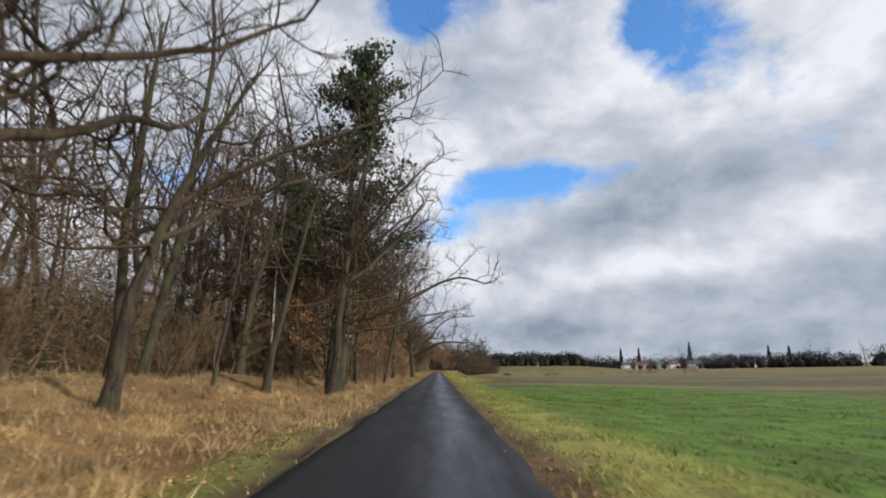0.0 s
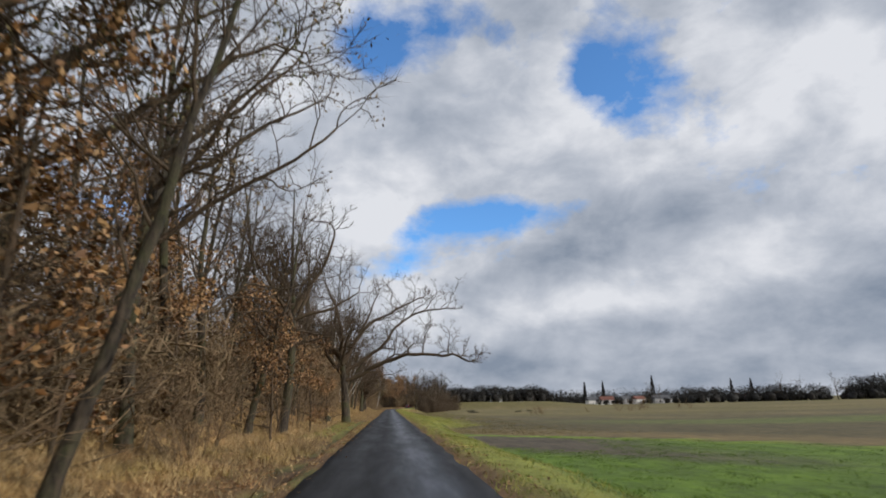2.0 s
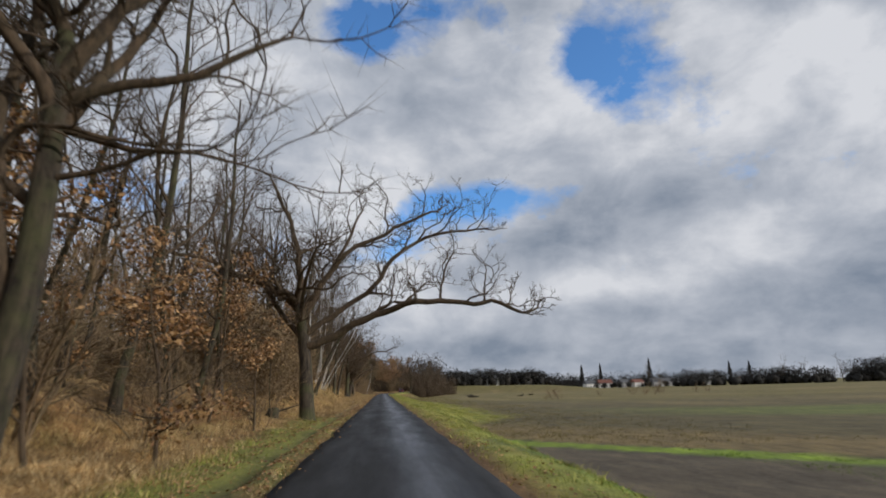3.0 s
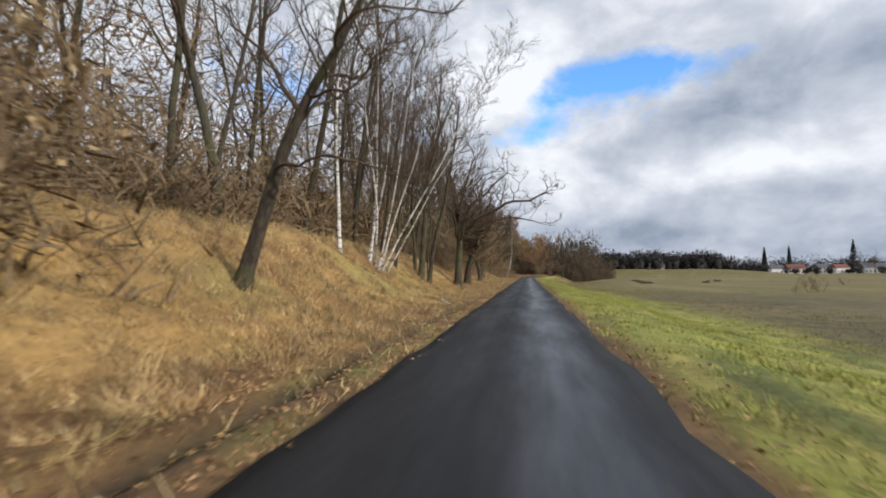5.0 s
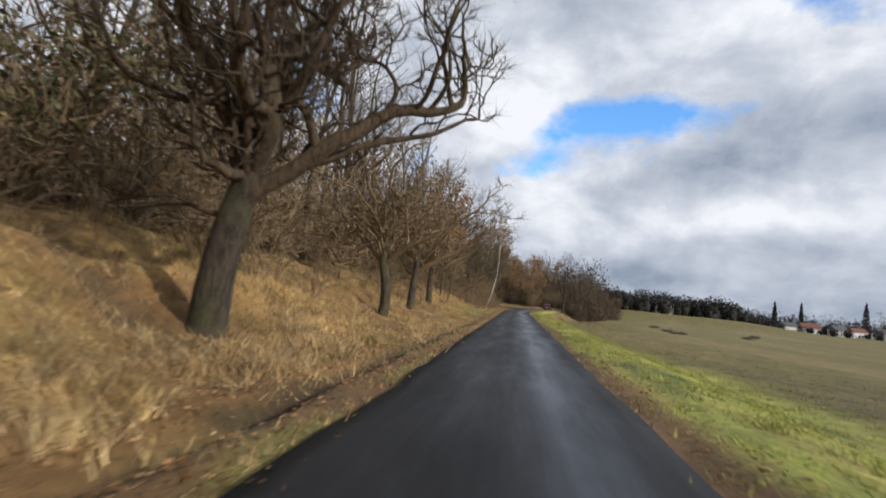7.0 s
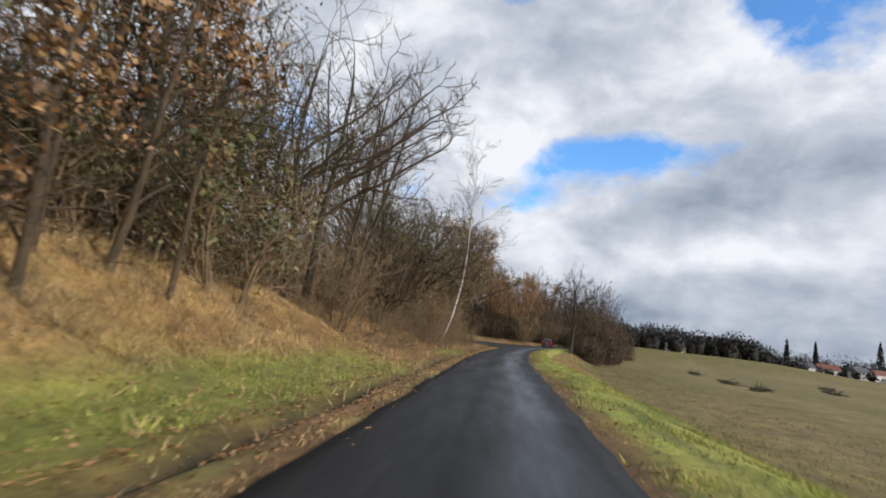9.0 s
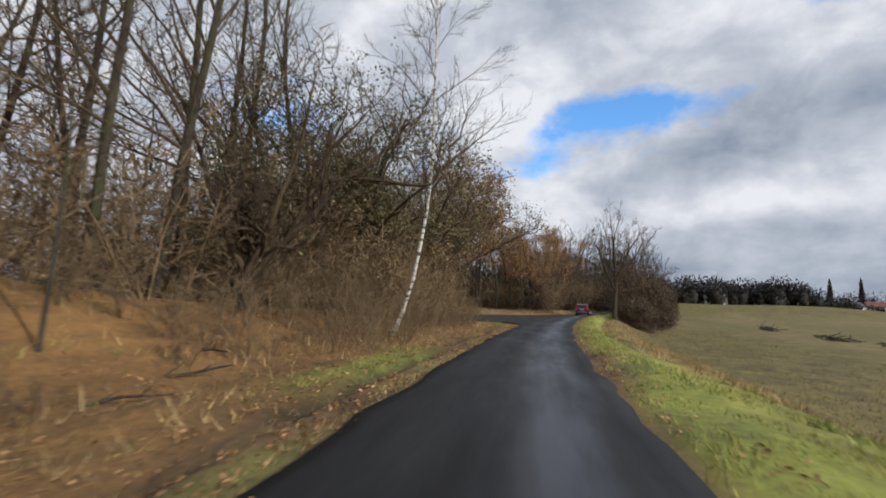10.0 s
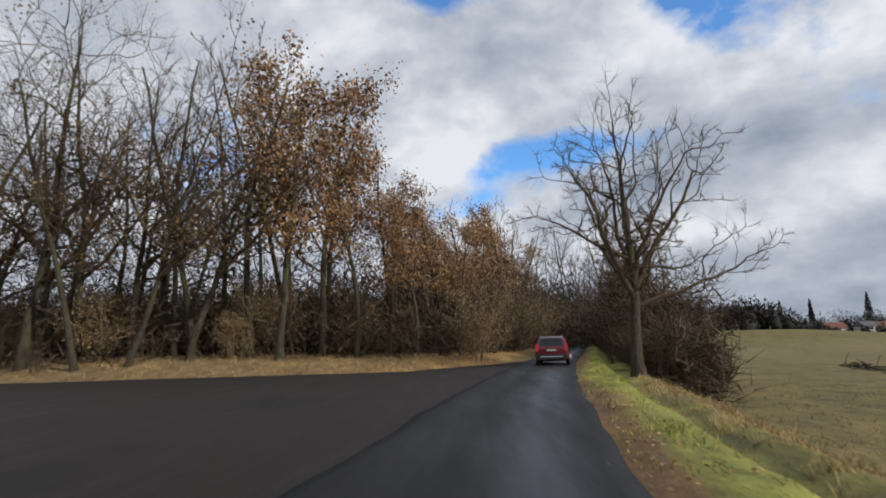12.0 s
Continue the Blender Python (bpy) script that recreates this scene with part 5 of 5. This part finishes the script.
def build_far_woods():
    rng = np.random.default_rng(3)
    bases, hearts = [], []

    def belt(x0, y0, x1, y1, depth, count, h0, h1):
        for _ in range(count):
            f = rng.random()
            x, y = x0 + (x1 - x0) * f + rng.uniform(-depth, depth), y0 + (y1 - y0) * f + rng.uniform(-depth, depth)
            h = rng.uniform(h0, h1)
            z = land(x, y)
            bases.append(crown_cloud(rng, np.array([x, y, z + h * 0.5]), h * 0.5, h * 0.5, h * 0.46, 210))
            hearts.append((x, y, z + h * 0.2, h * rng.uniform(0.2, 0.34), h * rng.uniform(0.2, 0.34)))

    belt(44, 452, 122, 480, 8, 84, 6, 14)
    belt(60, 500, 132, 522, 9, 40, 8, 14)
    belt(122, 480, 170, 530, 8, 24, 3, 7)
    belt(110, 620, 440, 720, 18, 150, 8, 19)
    belt(265, 525, 400, 490, 14, 70, 11, 16)
    belt(400, 490, 540, 440, 10, 120, 19, 23)
    belt(540, 440, 800, 280, 14, 150, 20, 25)
    belt(-20, 400, 40, 440, 14, 50, 12, 22)
    belt(200, 575, 330, 600, 10, 24, 3, 7)
    p = np.concatenate(bases)
    n = len(p)
    a = rng.uniform(0, 6.283, n)
    side = np.stack([np.cos(a), np.sin(a), np.zeros(n)], 1) * rng.uniform(0.2, 0.62, (n, 1))
    tip = p + rng.normal(0, 0.85, (n, 3)) + (0, 0, 0.3)
    v, tri = np.stack([p - side, p + side, tip], 1).reshape(-1, 3), np.arange(3 * n).reshape(-1, 3)
    ring, rows = 8, 6
    th, ph = np.meshgrid(np.arange(ring) * 2 * math.pi / ring, np.linspace(0.12, math.pi - 0.12, rows))
    ball = np.stack([np.cos(th) * np.sin(ph), np.sin(th) * np.sin(ph), np.cos(ph)], -1).reshape(-1, 3)
    i, j = np.meshgrid(np.arange(rows - 1), np.arange(ring), indexing="ij")
    p, q = (i * ring + j).ravel(), (i * ring + (j + 1) % ring).ravel()
    skin = np.concatenate([np.stack([p, q, q + ring], 1), np.stack([p, q + ring, p + ring], 1)])
    vs, ts, n = [v], [tri], len(v)
    for x, y, z, r, h in hearts:
        vs.append(ball * rng.uniform(0.45, 1.2, (len(ball), 1)) * (r, r, h) + (x, y, z))
        ts.append(skin + n)
        n += len(ball)
    tagged(new("far_woods", raw_mesh("far_woods", np.concatenate(vs), np.concatenate(ts), [FARWOOD])), "dark distant belt of woods beyond the fields", "woods", kind="stuff")


build_far_woods()


def build_poplars():
    rng = np.random.default_rng(8)
    for x, y, h, w, label in ((212.5, 633, 24, 2.6, "tall narrow dark poplar far across the fields"), (235, 637, 25, 2.2, "tall narrow dark poplar far across the fields"),
                              (335, 724, 34, 4.0, "tall pointed dark fir far across the fields"), (420, 690, 27, 3.0, "tall narrow dark poplar far across the fields"), (446, 690, 27, 3.0, "tall narrow dark poplar far across the fields")):
        root = tagged(new("poplar_tree"), label, "tree")
        z = land(x, y)
        root.location = (x, y, z)
        sk = Skeleton()
        sk.tube([(0, 0, -0.5), (0, 0, h * 0.5), (0, 0, h * 0.98)], [0.5, 0.3, 0.05], 6)
        t = new("trunk", sk.mesh("trunk", OAK))
        pts = crown_cloud(rng, np.array([0, 0, h * 0.55]), w, w, h * 0.46, 500)
        pts[:, :2] *= np.clip(1.25 - pts[:, 2:] / h, 0.12, 1)
        v, tri = leaf_quads(rng, pts, 0.9)
        c = new("crown", raw_mesh("crown", v, tri, [FARWOOD]))
        t.parent = c.parent = root


build_poplars()


def box(bm, x0, x1, y0, y1, z0, z1):
    vs = [bm.verts.new((x, y, z)) for z in (z0, z1) for x, y in ((x0, y0), (x1, y0), (x1, y1), (x0, y1))]
    for f in ((3, 2, 1, 0), (4, 5, 6, 7), (0, 1, 5, 4), (1, 2, 6, 5), (2, 3, 7, 6), (3, 0, 4, 7)):
        bm.faces.new([vs[i] for i in f])


def part(name, bm, mat, parent, label="", smooth=False):
    me = bpy.data.meshes.new(name)
    bm.to_mesh(me)
    bm.free()
    me.materials.append(mat)
    if smooth:
        me.shade_smooth()
    ob = new(name, me)
    ob.parent = parent
    return tagged(ob, label) if label else ob


def build_houses():
    rng = random.Random(5)
    for x, y, w, d, h, rot, wall, label in (
            (80, 464, 10, 7, 5.5, 10, WHITEWALL, "white two-storey house with a dark roof among far trees"), (104, 472, 9, 7, 5, -8, WHITEWALL, "white two-storey house with a dark roof among far trees"),
            (300, 640, 16, 9, 5, 20, WHITEWALL, "pale far house with a grey pitched roof"), (318, 646, 22, 10, 4.5, 8, GREYWALL, "long low grey building far across the fields"), (338, 652, 12, 8, 5, -12, WHITEWALL, "pale far house with a grey pitched roof"),
            (206, 596, 11, 8, 4.5, 6, WHITEWALL, "pale far house with a grey pitched roof"), (223, 600, 13, 9, 4.5, -5, WHITEWALL, "pale far house with a red-brown pitched roof"), (241, 596, 10, 8, 5, 12, GREYWALL, "pale far house with a grey pitched roof"),
            (262, 610, 12, 8, 4.5, 14, WHITEWALL, "pale far house with a red-brown pitched roof"), (280, 600, 14, 9, 4.5, 0, GREYWALL, "pale far house with a grey pitched roof"),
            (375, 655, 14, 9, 5, 5, WHITEWALL, "pale far house with a grey pitched roof"), (400, 640, 18, 9, 4.5, -6, WHITEWALL, "pale far house with a red-brown pitched roof"), (430, 650, 13, 9, 5, 12, GREYWALL, "pale far house with a grey pitched roof")):
        root = tagged(new("house"), label, "house")
        root.matrix_basis = pose(x, y, land(x, y) - 0.1, 0, 0, rot)
        bm = bmesh.new()
        box(bm, -w / 2, w / 2, -d / 2, d / 2, 0, h)
        part("wall", bm, wall, root)
        bm = bmesh.new()
        vs = [bm.verts.new(p) for p in ((-w / 2 - 0.5, -d / 2 - 0.5, h), (w / 2 + 0.5, -d / 2 - 0.5, h), (w / 2 + 0.5, d / 2 + 0.5, h), (-w / 2 - 0.5, d / 2 + 0.5, h), (-w / 2 - 0.5, 0, h + d * 0.42), (w / 2 + 0.5, 0, h + d * 0.42))]
        for f in ((0, 1, 5, 4), (2, 3, 4, 5), (3, 0, 4), (1, 2, 5), (3, 2, 1, 0)):
            bm.faces.new([vs[i] for i in f])
        part("roof", bm, ROOFRED if "red" in label else ROOFGREY, root)
        for fl in range(2 if h > 4.9 else 1):
            for k in range(int(w / 3)):
                bm = bmesh.new()
                cx = -w / 2 + 1.5 + k * 3
                box(bm, cx - 0.55, cx + 0.55, -d / 2 - 0.05, -d / 2 + 0.02, 0.9 + fl * 2.6, 2.2 + fl * 2.6)
                part("window", bm, DARKGLASS, root)


build_houses()


# ---- grass, litter ----
def blades(rng, xs, ys, h0, h1, width, lean, tuft=8):
    n = len(xs)
    zs = lands(xs, ys)
    base = np.stack([xs, ys, zs - 0.02], 1)
    ang, tip = rng.uniform(0, 6.283, n), np.repeat(rng.uniform(0, 6.283, n // tuft + 1), tuft)[:n] + rng.normal(0, 1.1, n)
    lump = np.sin(2.3 * xs + 1.4 * np.sin(1.5 * ys)) * np.sin(1.8 * ys + 1.2 * np.sin(2.1 * xs))
    h, w = rng.uniform(h0, h1, n) * (0.72 + 0.55 * lump), width * rng.uniform(0.6, 1.4, n)
    side = np.stack([np.cos(ang), np.sin(ang), np.zeros(n)], 1) * w[:, None]
    ln = rng.uniform(0.1, 1.0, n) * lean * h
    top = base + np.stack([np.cos(tip) * ln, np.sin(tip) * ln, h * rng.uniform(0.75, 1, n)], 1)
    v = np.stack([base - side, base + side, top], 1).reshape(-1, 3)
    return v, np.arange(3 * n).reshape(-1, 3)


def scatter_grass():
    rng = np.random.default_rng(12)

    def strip(count, ua, ub, ya, yb, keepf, tuft=9, spread=0.13):
        m = count // tuft * 3
        y, u = rng.uniform(ya, yb, m), rng.uniform(ua, ub, m)
        x = u + np.interp(y, GRID_Y, ROAD_X)
        ok = np.array([keepf(float(a), float(b), float(c)) for a, b, c in zip(x, u, y)])
        x, y = x[ok][: count // tuft], y[ok][: count // tuft]
        x, y = np.repeat(x, tuft), np.repeat(y, tuft)
        return x + rng.normal(0, spread, len(x)), y + rng.normal(0, spread, len(y))

    def open_ground(x, y):
        return not (x < road_x(y) and near_edge(x) - 0.2 < y < far_edge(x) + 0.3)

    def dry(x, u, y):
        return open_ground(x, y) and abs(-u - ditch(y)) > 0.3 and rng.random() > 0.9 * gully(x, y)[1] and rng.random() < 0.35 + 0.65 * smooth(-0.3, 0.3, noise.noise((x * 0.4, y * 0.25, 5))) and rng.random() > lush(u, y) * 0.9 and rng.random() > 0.88 * smooth(212, 220, y) * (1 - smooth(275, 280, y))

    xs, ys = strip(190000, -8.5, -2.3, -2, 256, dry, 5, 0.22)
    x2, y2 = strip(60000, -14, -8, -2, 250, dry, 5, 0.25)
    x3, y3 = strip(18000, -40, -3.4, 285, 294, dry, 5, 0.22)
    x5, y5 = strip(36000, -8.0, -2.7, 28, 78, dry, 6, 0.25)
    xs, ys = np.concatenate([xs, x5]), np.concatenate([ys, y5])
    v, tri = blades(rng, np.concatenate([xs, x2, x3]), np.concatenate([ys, y2, y3]), 0.12, 0.45, 0.0095, 1.25, 5)
    xt, yt = strip(70000, -12, -3.2, 94, 250, lambda x, u, y: open_ground(x, y) and lush(u, y) < 0.2 and y < 211, 40, 0.16)
    tv, tt = blades(rng, xt, yt, 0.2, 0.5, 0.0085, 1.5, 1)
    tri, v = np.concatenate([tri, tt + len(v)]), np.concatenate([v, tv])
    xd, yd = strip(16000, 3.7, 6.6, 226, 284, lambda x, u, y: noise.noise((u * 1.1, y * 0.4, 43)) > -0.2, 8, 0.14)
    tv, tt = blades(rng, xd, yd, 0.1, 0.38, 0.009, 1.2, 8)
    tri, v = np.concatenate([tri, tt + len(v)]), np.concatenate([v, tv])
    xe, ye = strip(26000, -2.6, -1.75, -2, 250, lambda x, u, y: ditch(y) + u > 0.3 and noise.noise((x * 1.5, y * 0.4, 17)) > -0.25, 6, 0.07)
    tv, tt = blades(rng, xe, ye, 0.04, 0.16, 0.010, 1.3, 6)
    tri, v = np.concatenate([tri, tt + len(v)]), np.concatenate([v, tv])
    tagged(new("dry_grass", raw_mesh("dry_grass", v, tri, [STRAW])), "long pale dry grass covering the roadside bank", "grass", kind="stuff")
    xs, ys = strip(45000, -7, -1.9, -2, 262, lambda x, u, y: open_ground(x, y) and abs(-u - ditch(y)) > 0.42 and rng.random() < lush(u, y) + 0.05)
    x2, y2 = strip(190000, 2.0, 13.0, -2, 292, lambda x, u, y: u < interp(EDGE, y) * rng.uniform(0.8, 1.1) and not (y > 228 and u > 3.3) and rng.random() < 1.15 - u / 16, 9, 0.2)
    v, tri = blades(rng, np.concatenate([xs, x2]), np.concatenate([ys, y2]), 0.05, 0.2, 0.010, 1.2, 9)
    tagged(new("verge_grass", raw_mesh("verge_grass", v, tri, [GRASS])), "short green and yellowed grass on the verges", "grass", kind="stuff")
    xs, ys = strip(44000, -8.0, -1.85, -2, 256, lambda x, u, y: open_ground(x, y) and abs(-u - ditch(y)) > 0.3 and rng.random() < 1.2 + u / 6, 5, 0.25)
    x4, y4 = strip(16000, -3.2, -1.85, -2, 256, lambda x, u, y: open_ground(x, y) and abs(-u - ditch(y)) > 0.32, 4, 0.08)
    xs, ys = np.concatenate([xs, x4]), np.concatenate([ys, y4])
    x2, y2 = strip(8000, 1.8, 2.6, -2, 292, lambda x, u, y: True, 5, 0.12)
    x, y = np.concatenate([xs, x2]), np.concatenate([ys, y2])
    z = np.array([max(land(float(a), float(b)), 0.0 if abs(a - road_x(b)) < HALF else -9) + 0.025 for a, b in zip(x, y)])
    v, tri = leaf_quads(rng, np.stack([x, y, z], 1), 0.032, flat=True)
    crop = strip(90000, 4.6, 23, -2, 90, lambda x, u, y: y < 97 - 1.2 * u and rng.random() < 1.3 - u / 20 and not (u < 11 and y > 81 - 1.2 * u), 6, 0.1)
    cv, ct = blades(rng, *crop, 0.05, 0.13, 0.012, 1.0, 6)
    tagged(new("crop_plants", raw_mesh("crop_plants", cv, ct, [CROP])), "low bright green winter crop in the field", "crop", kind="stuff")
    meadow = strip(70000, 5.0, 23, 84, 300, lambda x, u, y: y > 98 - 1.2 * u and u > interp(EDGE, y) * rng.uniform(0.7, 1.15) and rng.random() < 1.15 - u / 19, 6, 0.25)
    cv, ct = blades(rng, *meadow, 0.08, 0.25, 0.012, 1.0, 6)
    tagged(new("meadow_grass", raw_mesh("meadow_grass", cv, ct, [MEADOW])), "dull brown-green grass of the meadow", "grass", kind="stuff")
    tagged(new("leaf_litter", raw_mesh("leaf_litter", v, tri, [COPPER])), "fallen brown oak leaves along the road's edges", "leaves", kind="stuff")


scatter_grass()


# ---- small things ----
def build_small():
    rng = np.random.default_rng(2)
    # stump and fallen branch by the great oak
    sk = Skeleton()
    sk.tube([(0, 0, -0.15), (0.02, 0, 0.1), (0.05, 0.02, 0.42), (0.05, 0.02, 0.46)], [0.34, 0.28, 0.26, 0.12], 11)
    root = tagged(new("tree_stump"), "weathered tree stump in grass beside the great oak", "stump")
    root.location = (-5.3, 91.2, land(-5.3, 91.2))
    o = new("trunk", sk.mesh("trunk", OAK))
    o.parent = root
    for x, y, rot, ln, r, mat, label in ((-5.4, 91.6, -20, 2.6, 0.06, OAK, "fallen dark branch lying in the grass"), (-3.5, 131.1, 128, 1.1, 0.045, BIRCH, "fallen piece of white birch stem on the bank"),
                                         (-5.2, 222.5, 25, 1.6, 0.04, GREY, "pale fallen branch in the dry grass"), (-5.9, 224.2, -35, 1.3, 0.035, GREY, "pale fallen branch in the dry grass"), (-4.7, 220.6, 40, 1.2, 0.03, GREY, "pale fallen branch in the dry grass"), (-6.6, 219.4, -15, 1.5, 0.035, GREY, "pale fallen branch in the dry grass"), (-6.6, 144.6, 75, 2.8, 0.06, OAK, "fallen dark branch lying on the bank")):
        sk = Skeleton()
        c = limb(rng, (-ln / 2, 0, 0), (1, 0.1, 0.05), ln, 0.08, 0, 6)
        sk.tube(c, np.linspace(r, r * 0.4, len(c)), 7)
        for k in (2, 4):
            t = limb(rng, c[k], (0.7, rng.uniform(-1, 1), 0.5), ln * 0.25, 0.1, 0, 3)
            sk.tube(t, np.linspace(r * 0.4, r * 0.15, len(t)), 5)
        ob = tagged(new("fallen_branch", sk.mesh("fallen_branch", mat)), label, "branch")
        ob.matrix_basis = pose(x, y, land(x, y) + r + 0.05, 0, -8, rot)
    sk = Skeleton()
    c = limb(rng, (0, 0, -0.2), (0, 0, 1), 3.2, 0.03, 0, 8)
    sk.tube(c, np.linspace(0.045, 0.02, len(c)), 6)
    ob = tagged(new("dead_sapling", sk.mesh("dead_sapling", OAK)), "thin dead upright sapling stem in the grass", "sapling")
    ob.location = (-6.3, 95.6, land(-6.3, 95.6))
    # low heaps of brushwood in the meadow
    for x, y, ln, rot in ((39, 309, 12, 75), (35.6, 284, 10, 80), (34.5, 270.5, 9, 60), (60, 300, 11, 75), (70, 320, 12, 75)):
        sk = Skeleton()
        for _ in range(70):
            p = (rng.uniform(-ln / 2, ln / 2), rng.normal(0, 0.35), rng.uniform(0, 0.4))
            c = limb(rng, p, (rng.normal(0, 1), rng.normal(0, 0.6), rng.normal(0, 0.2)), rng.uniform(0.8, 1.8), 0.1, 0, 3)
            sk.tube(c, np.linspace(0.06, 0.03, 4), 4)
        ob = tagged(new("brush_heap", sk.mesh("brush_heap", OAK)), "low dark heap of cut brushwood in the meadow", "heap", "heaps in the meadow")
        ob.matrix_basis = pose(x, y, land(x, y) - 0.05, 0, 0, rot)


build_small()


# ---- the car ahead ----
def build_car():
    root = tagged(new("car"), "dark red small hatchback car on the road", "car")
    y = 288.5
    h = math.degrees(math.atan2(road_x(y + 1) - road_x(y - 1), 2))
    root.matrix_basis = pose(road_x(y) + 0.48, y, 0.015, 0, 0, -h)
    # body: sections along its length (y forward), each a half outline of (half width, height)
    secs = [(-1.90, 0.80, 0.34, 0.86, 0.70, 0.90), (-1.84, 0.84, 0.26, 0.92, 0.72, 1.00), (-1.72, 0.86, 0.22, 0.96, 0.66, 1.36), (-1.45, 0.87, 0.2, 0.98, 0.62, 1.47), (-0.4, 0.87, 0.2, 0.96, 0.62, 1.51), (0.3, 0.87, 0.2, 0.94, 0.6, 1.47),
            (1.0, 0.86, 0.2, 0.92, 0.66, 0.98), (1.6, 0.84, 0.22, 0.84, 0.6, 0.88), (1.9, 0.72, 0.3, 0.66, 0.5, 0.7)]
    bm = bmesh.new()
    rings = []
    for yy, hw, zb, zs, tw, zt in secs:
        half = [(0, zb), (hw * 0.85, zb), (hw, zb + 0.12), (hw * 1.01, (zb + zs) / 2), (hw * 0.97, zs), (tw + 0.06, zt - 0.1), (tw - 0.06, zt - 0.01), (0, zt)]
        ring = [bm.verts.new((x, yy, z)) for x, z in half] + [bm.verts.new((-x, yy, z)) for x, z in half[-2:0:-1]]
        rings.append(ring)
    k = len(rings[0])
    for a, b in zip(rings, rings[1:]):
        for i in range(k):
            bm.faces.new((a[i], a[(i + 1) % k], b[(i + 1) % k], b[i]))
    bm.faces.new(rings[0][::-1]), bm.faces.new(rings[-1])
    bmesh.ops.recalc_face_normals(bm, faces=bm.faces)
    body = part("body", bm, REDPAINT, root, smooth=True)
    sub = body.modifiers.new("round", 'SUBSURF')
    sub.levels = sub.render_levels = 2

    def slab(name, x0, x1, y0, y1, z0, z1, mat, parent=root, label="", slope=0.0):
        bm = bmesh.new()
        box(bm, x0, x1, y0, y1, z0, z1)
        for vtx in bm.verts:
            if vtx.co.z > (z0 + z1) / 2:
                vtx.co.y += slope
                vtx.co.x *= 0.9 if abs(x0 + x1) < 0.01 else 1
        bmesh.ops.bevel(bm, geom=bm.edges[:], offset=0.012, segments=2, affect='EDGES')
        return part(name, bm, mat, parent, label)

    slab("rear_window", -0.6, 0.6, -1.86, -1.8, 0.98, 1.34, DARKGLASS, label="dark tinted rear window", slope=0.13)
    for s in (-1, 1):
        slab("tail_light", s * 0.66 if s > 0 else -0.8, 0.8 if s > 0 else -0.66, -1.93, -1.82, 0.72, 1.12, TAILLIGHT, label="red tail light", slope=0.09)
        slab("side_window", s * 0.8 - 0.02, s * 0.8 + 0.02, -1.1, 0.6, 1.0, 1.34, DARKGLASS, label="dark side window")
        slab("roof_rail", s * 0.56 - 0.02, s * 0.56 + 0.02, -1.4, 0.2, 1.49, 1.54, CHROME, label="pale metal roof rail")
        slab("mirror", s * 0.95 - 0.08, s * 0.95 + 0.08, 0.55, 0.68, 0.98, 1.12, REDPAINT)
    slab("bumper", -0.82, 0.82, -1.98, -1.8, 0.3, 0.56, BLACK, label="black plastic rear bumper")
    slab("bumper_trim", -0.6, 0.6, -2.0, -1.96, 0.42, 0.48, CHROME, label="pale bumper strip")
    slab("number_plate", -0.26, 0.26, -1.945, -1.92, 0.72, 0.83, GREYWALL, label="pale number plate")
    slab("spoiler", -0.58, 0.58, -1.82, -1.6, 1.43, 1.48, CHROME, label="pale reflecting roof edge")
    for sx in (-1, 1):
        for sy in (-1.2, 1.25):
            sk = bmesh.new()
            bmesh.ops.create_cone(sk, cap_ends=True, segments=24, radius1=0.31, radius2=0.31, depth=0.2, matrix=pose(sx * 0.77, sy, 0.31, 0, 90, 0))
            bmesh.ops.bevel(sk, geom=sk.edges[:], offset=0.03, segments=2, affect='EDGES')
            w = part("wheel", sk, BLACK, root, "black tyre", smooth=True)
            sk = bmesh.new()
            bmesh.ops.create_cone(sk, cap_ends=True, segments=20, radius1=0.19, radius2=0.17, depth=0.03, matrix=pose(sx * 0.885, sy, 0.31, 0, sx * 90, 0))
            part("rim", sk, CHROME, w, "grey metal wheel rim")


build_car()
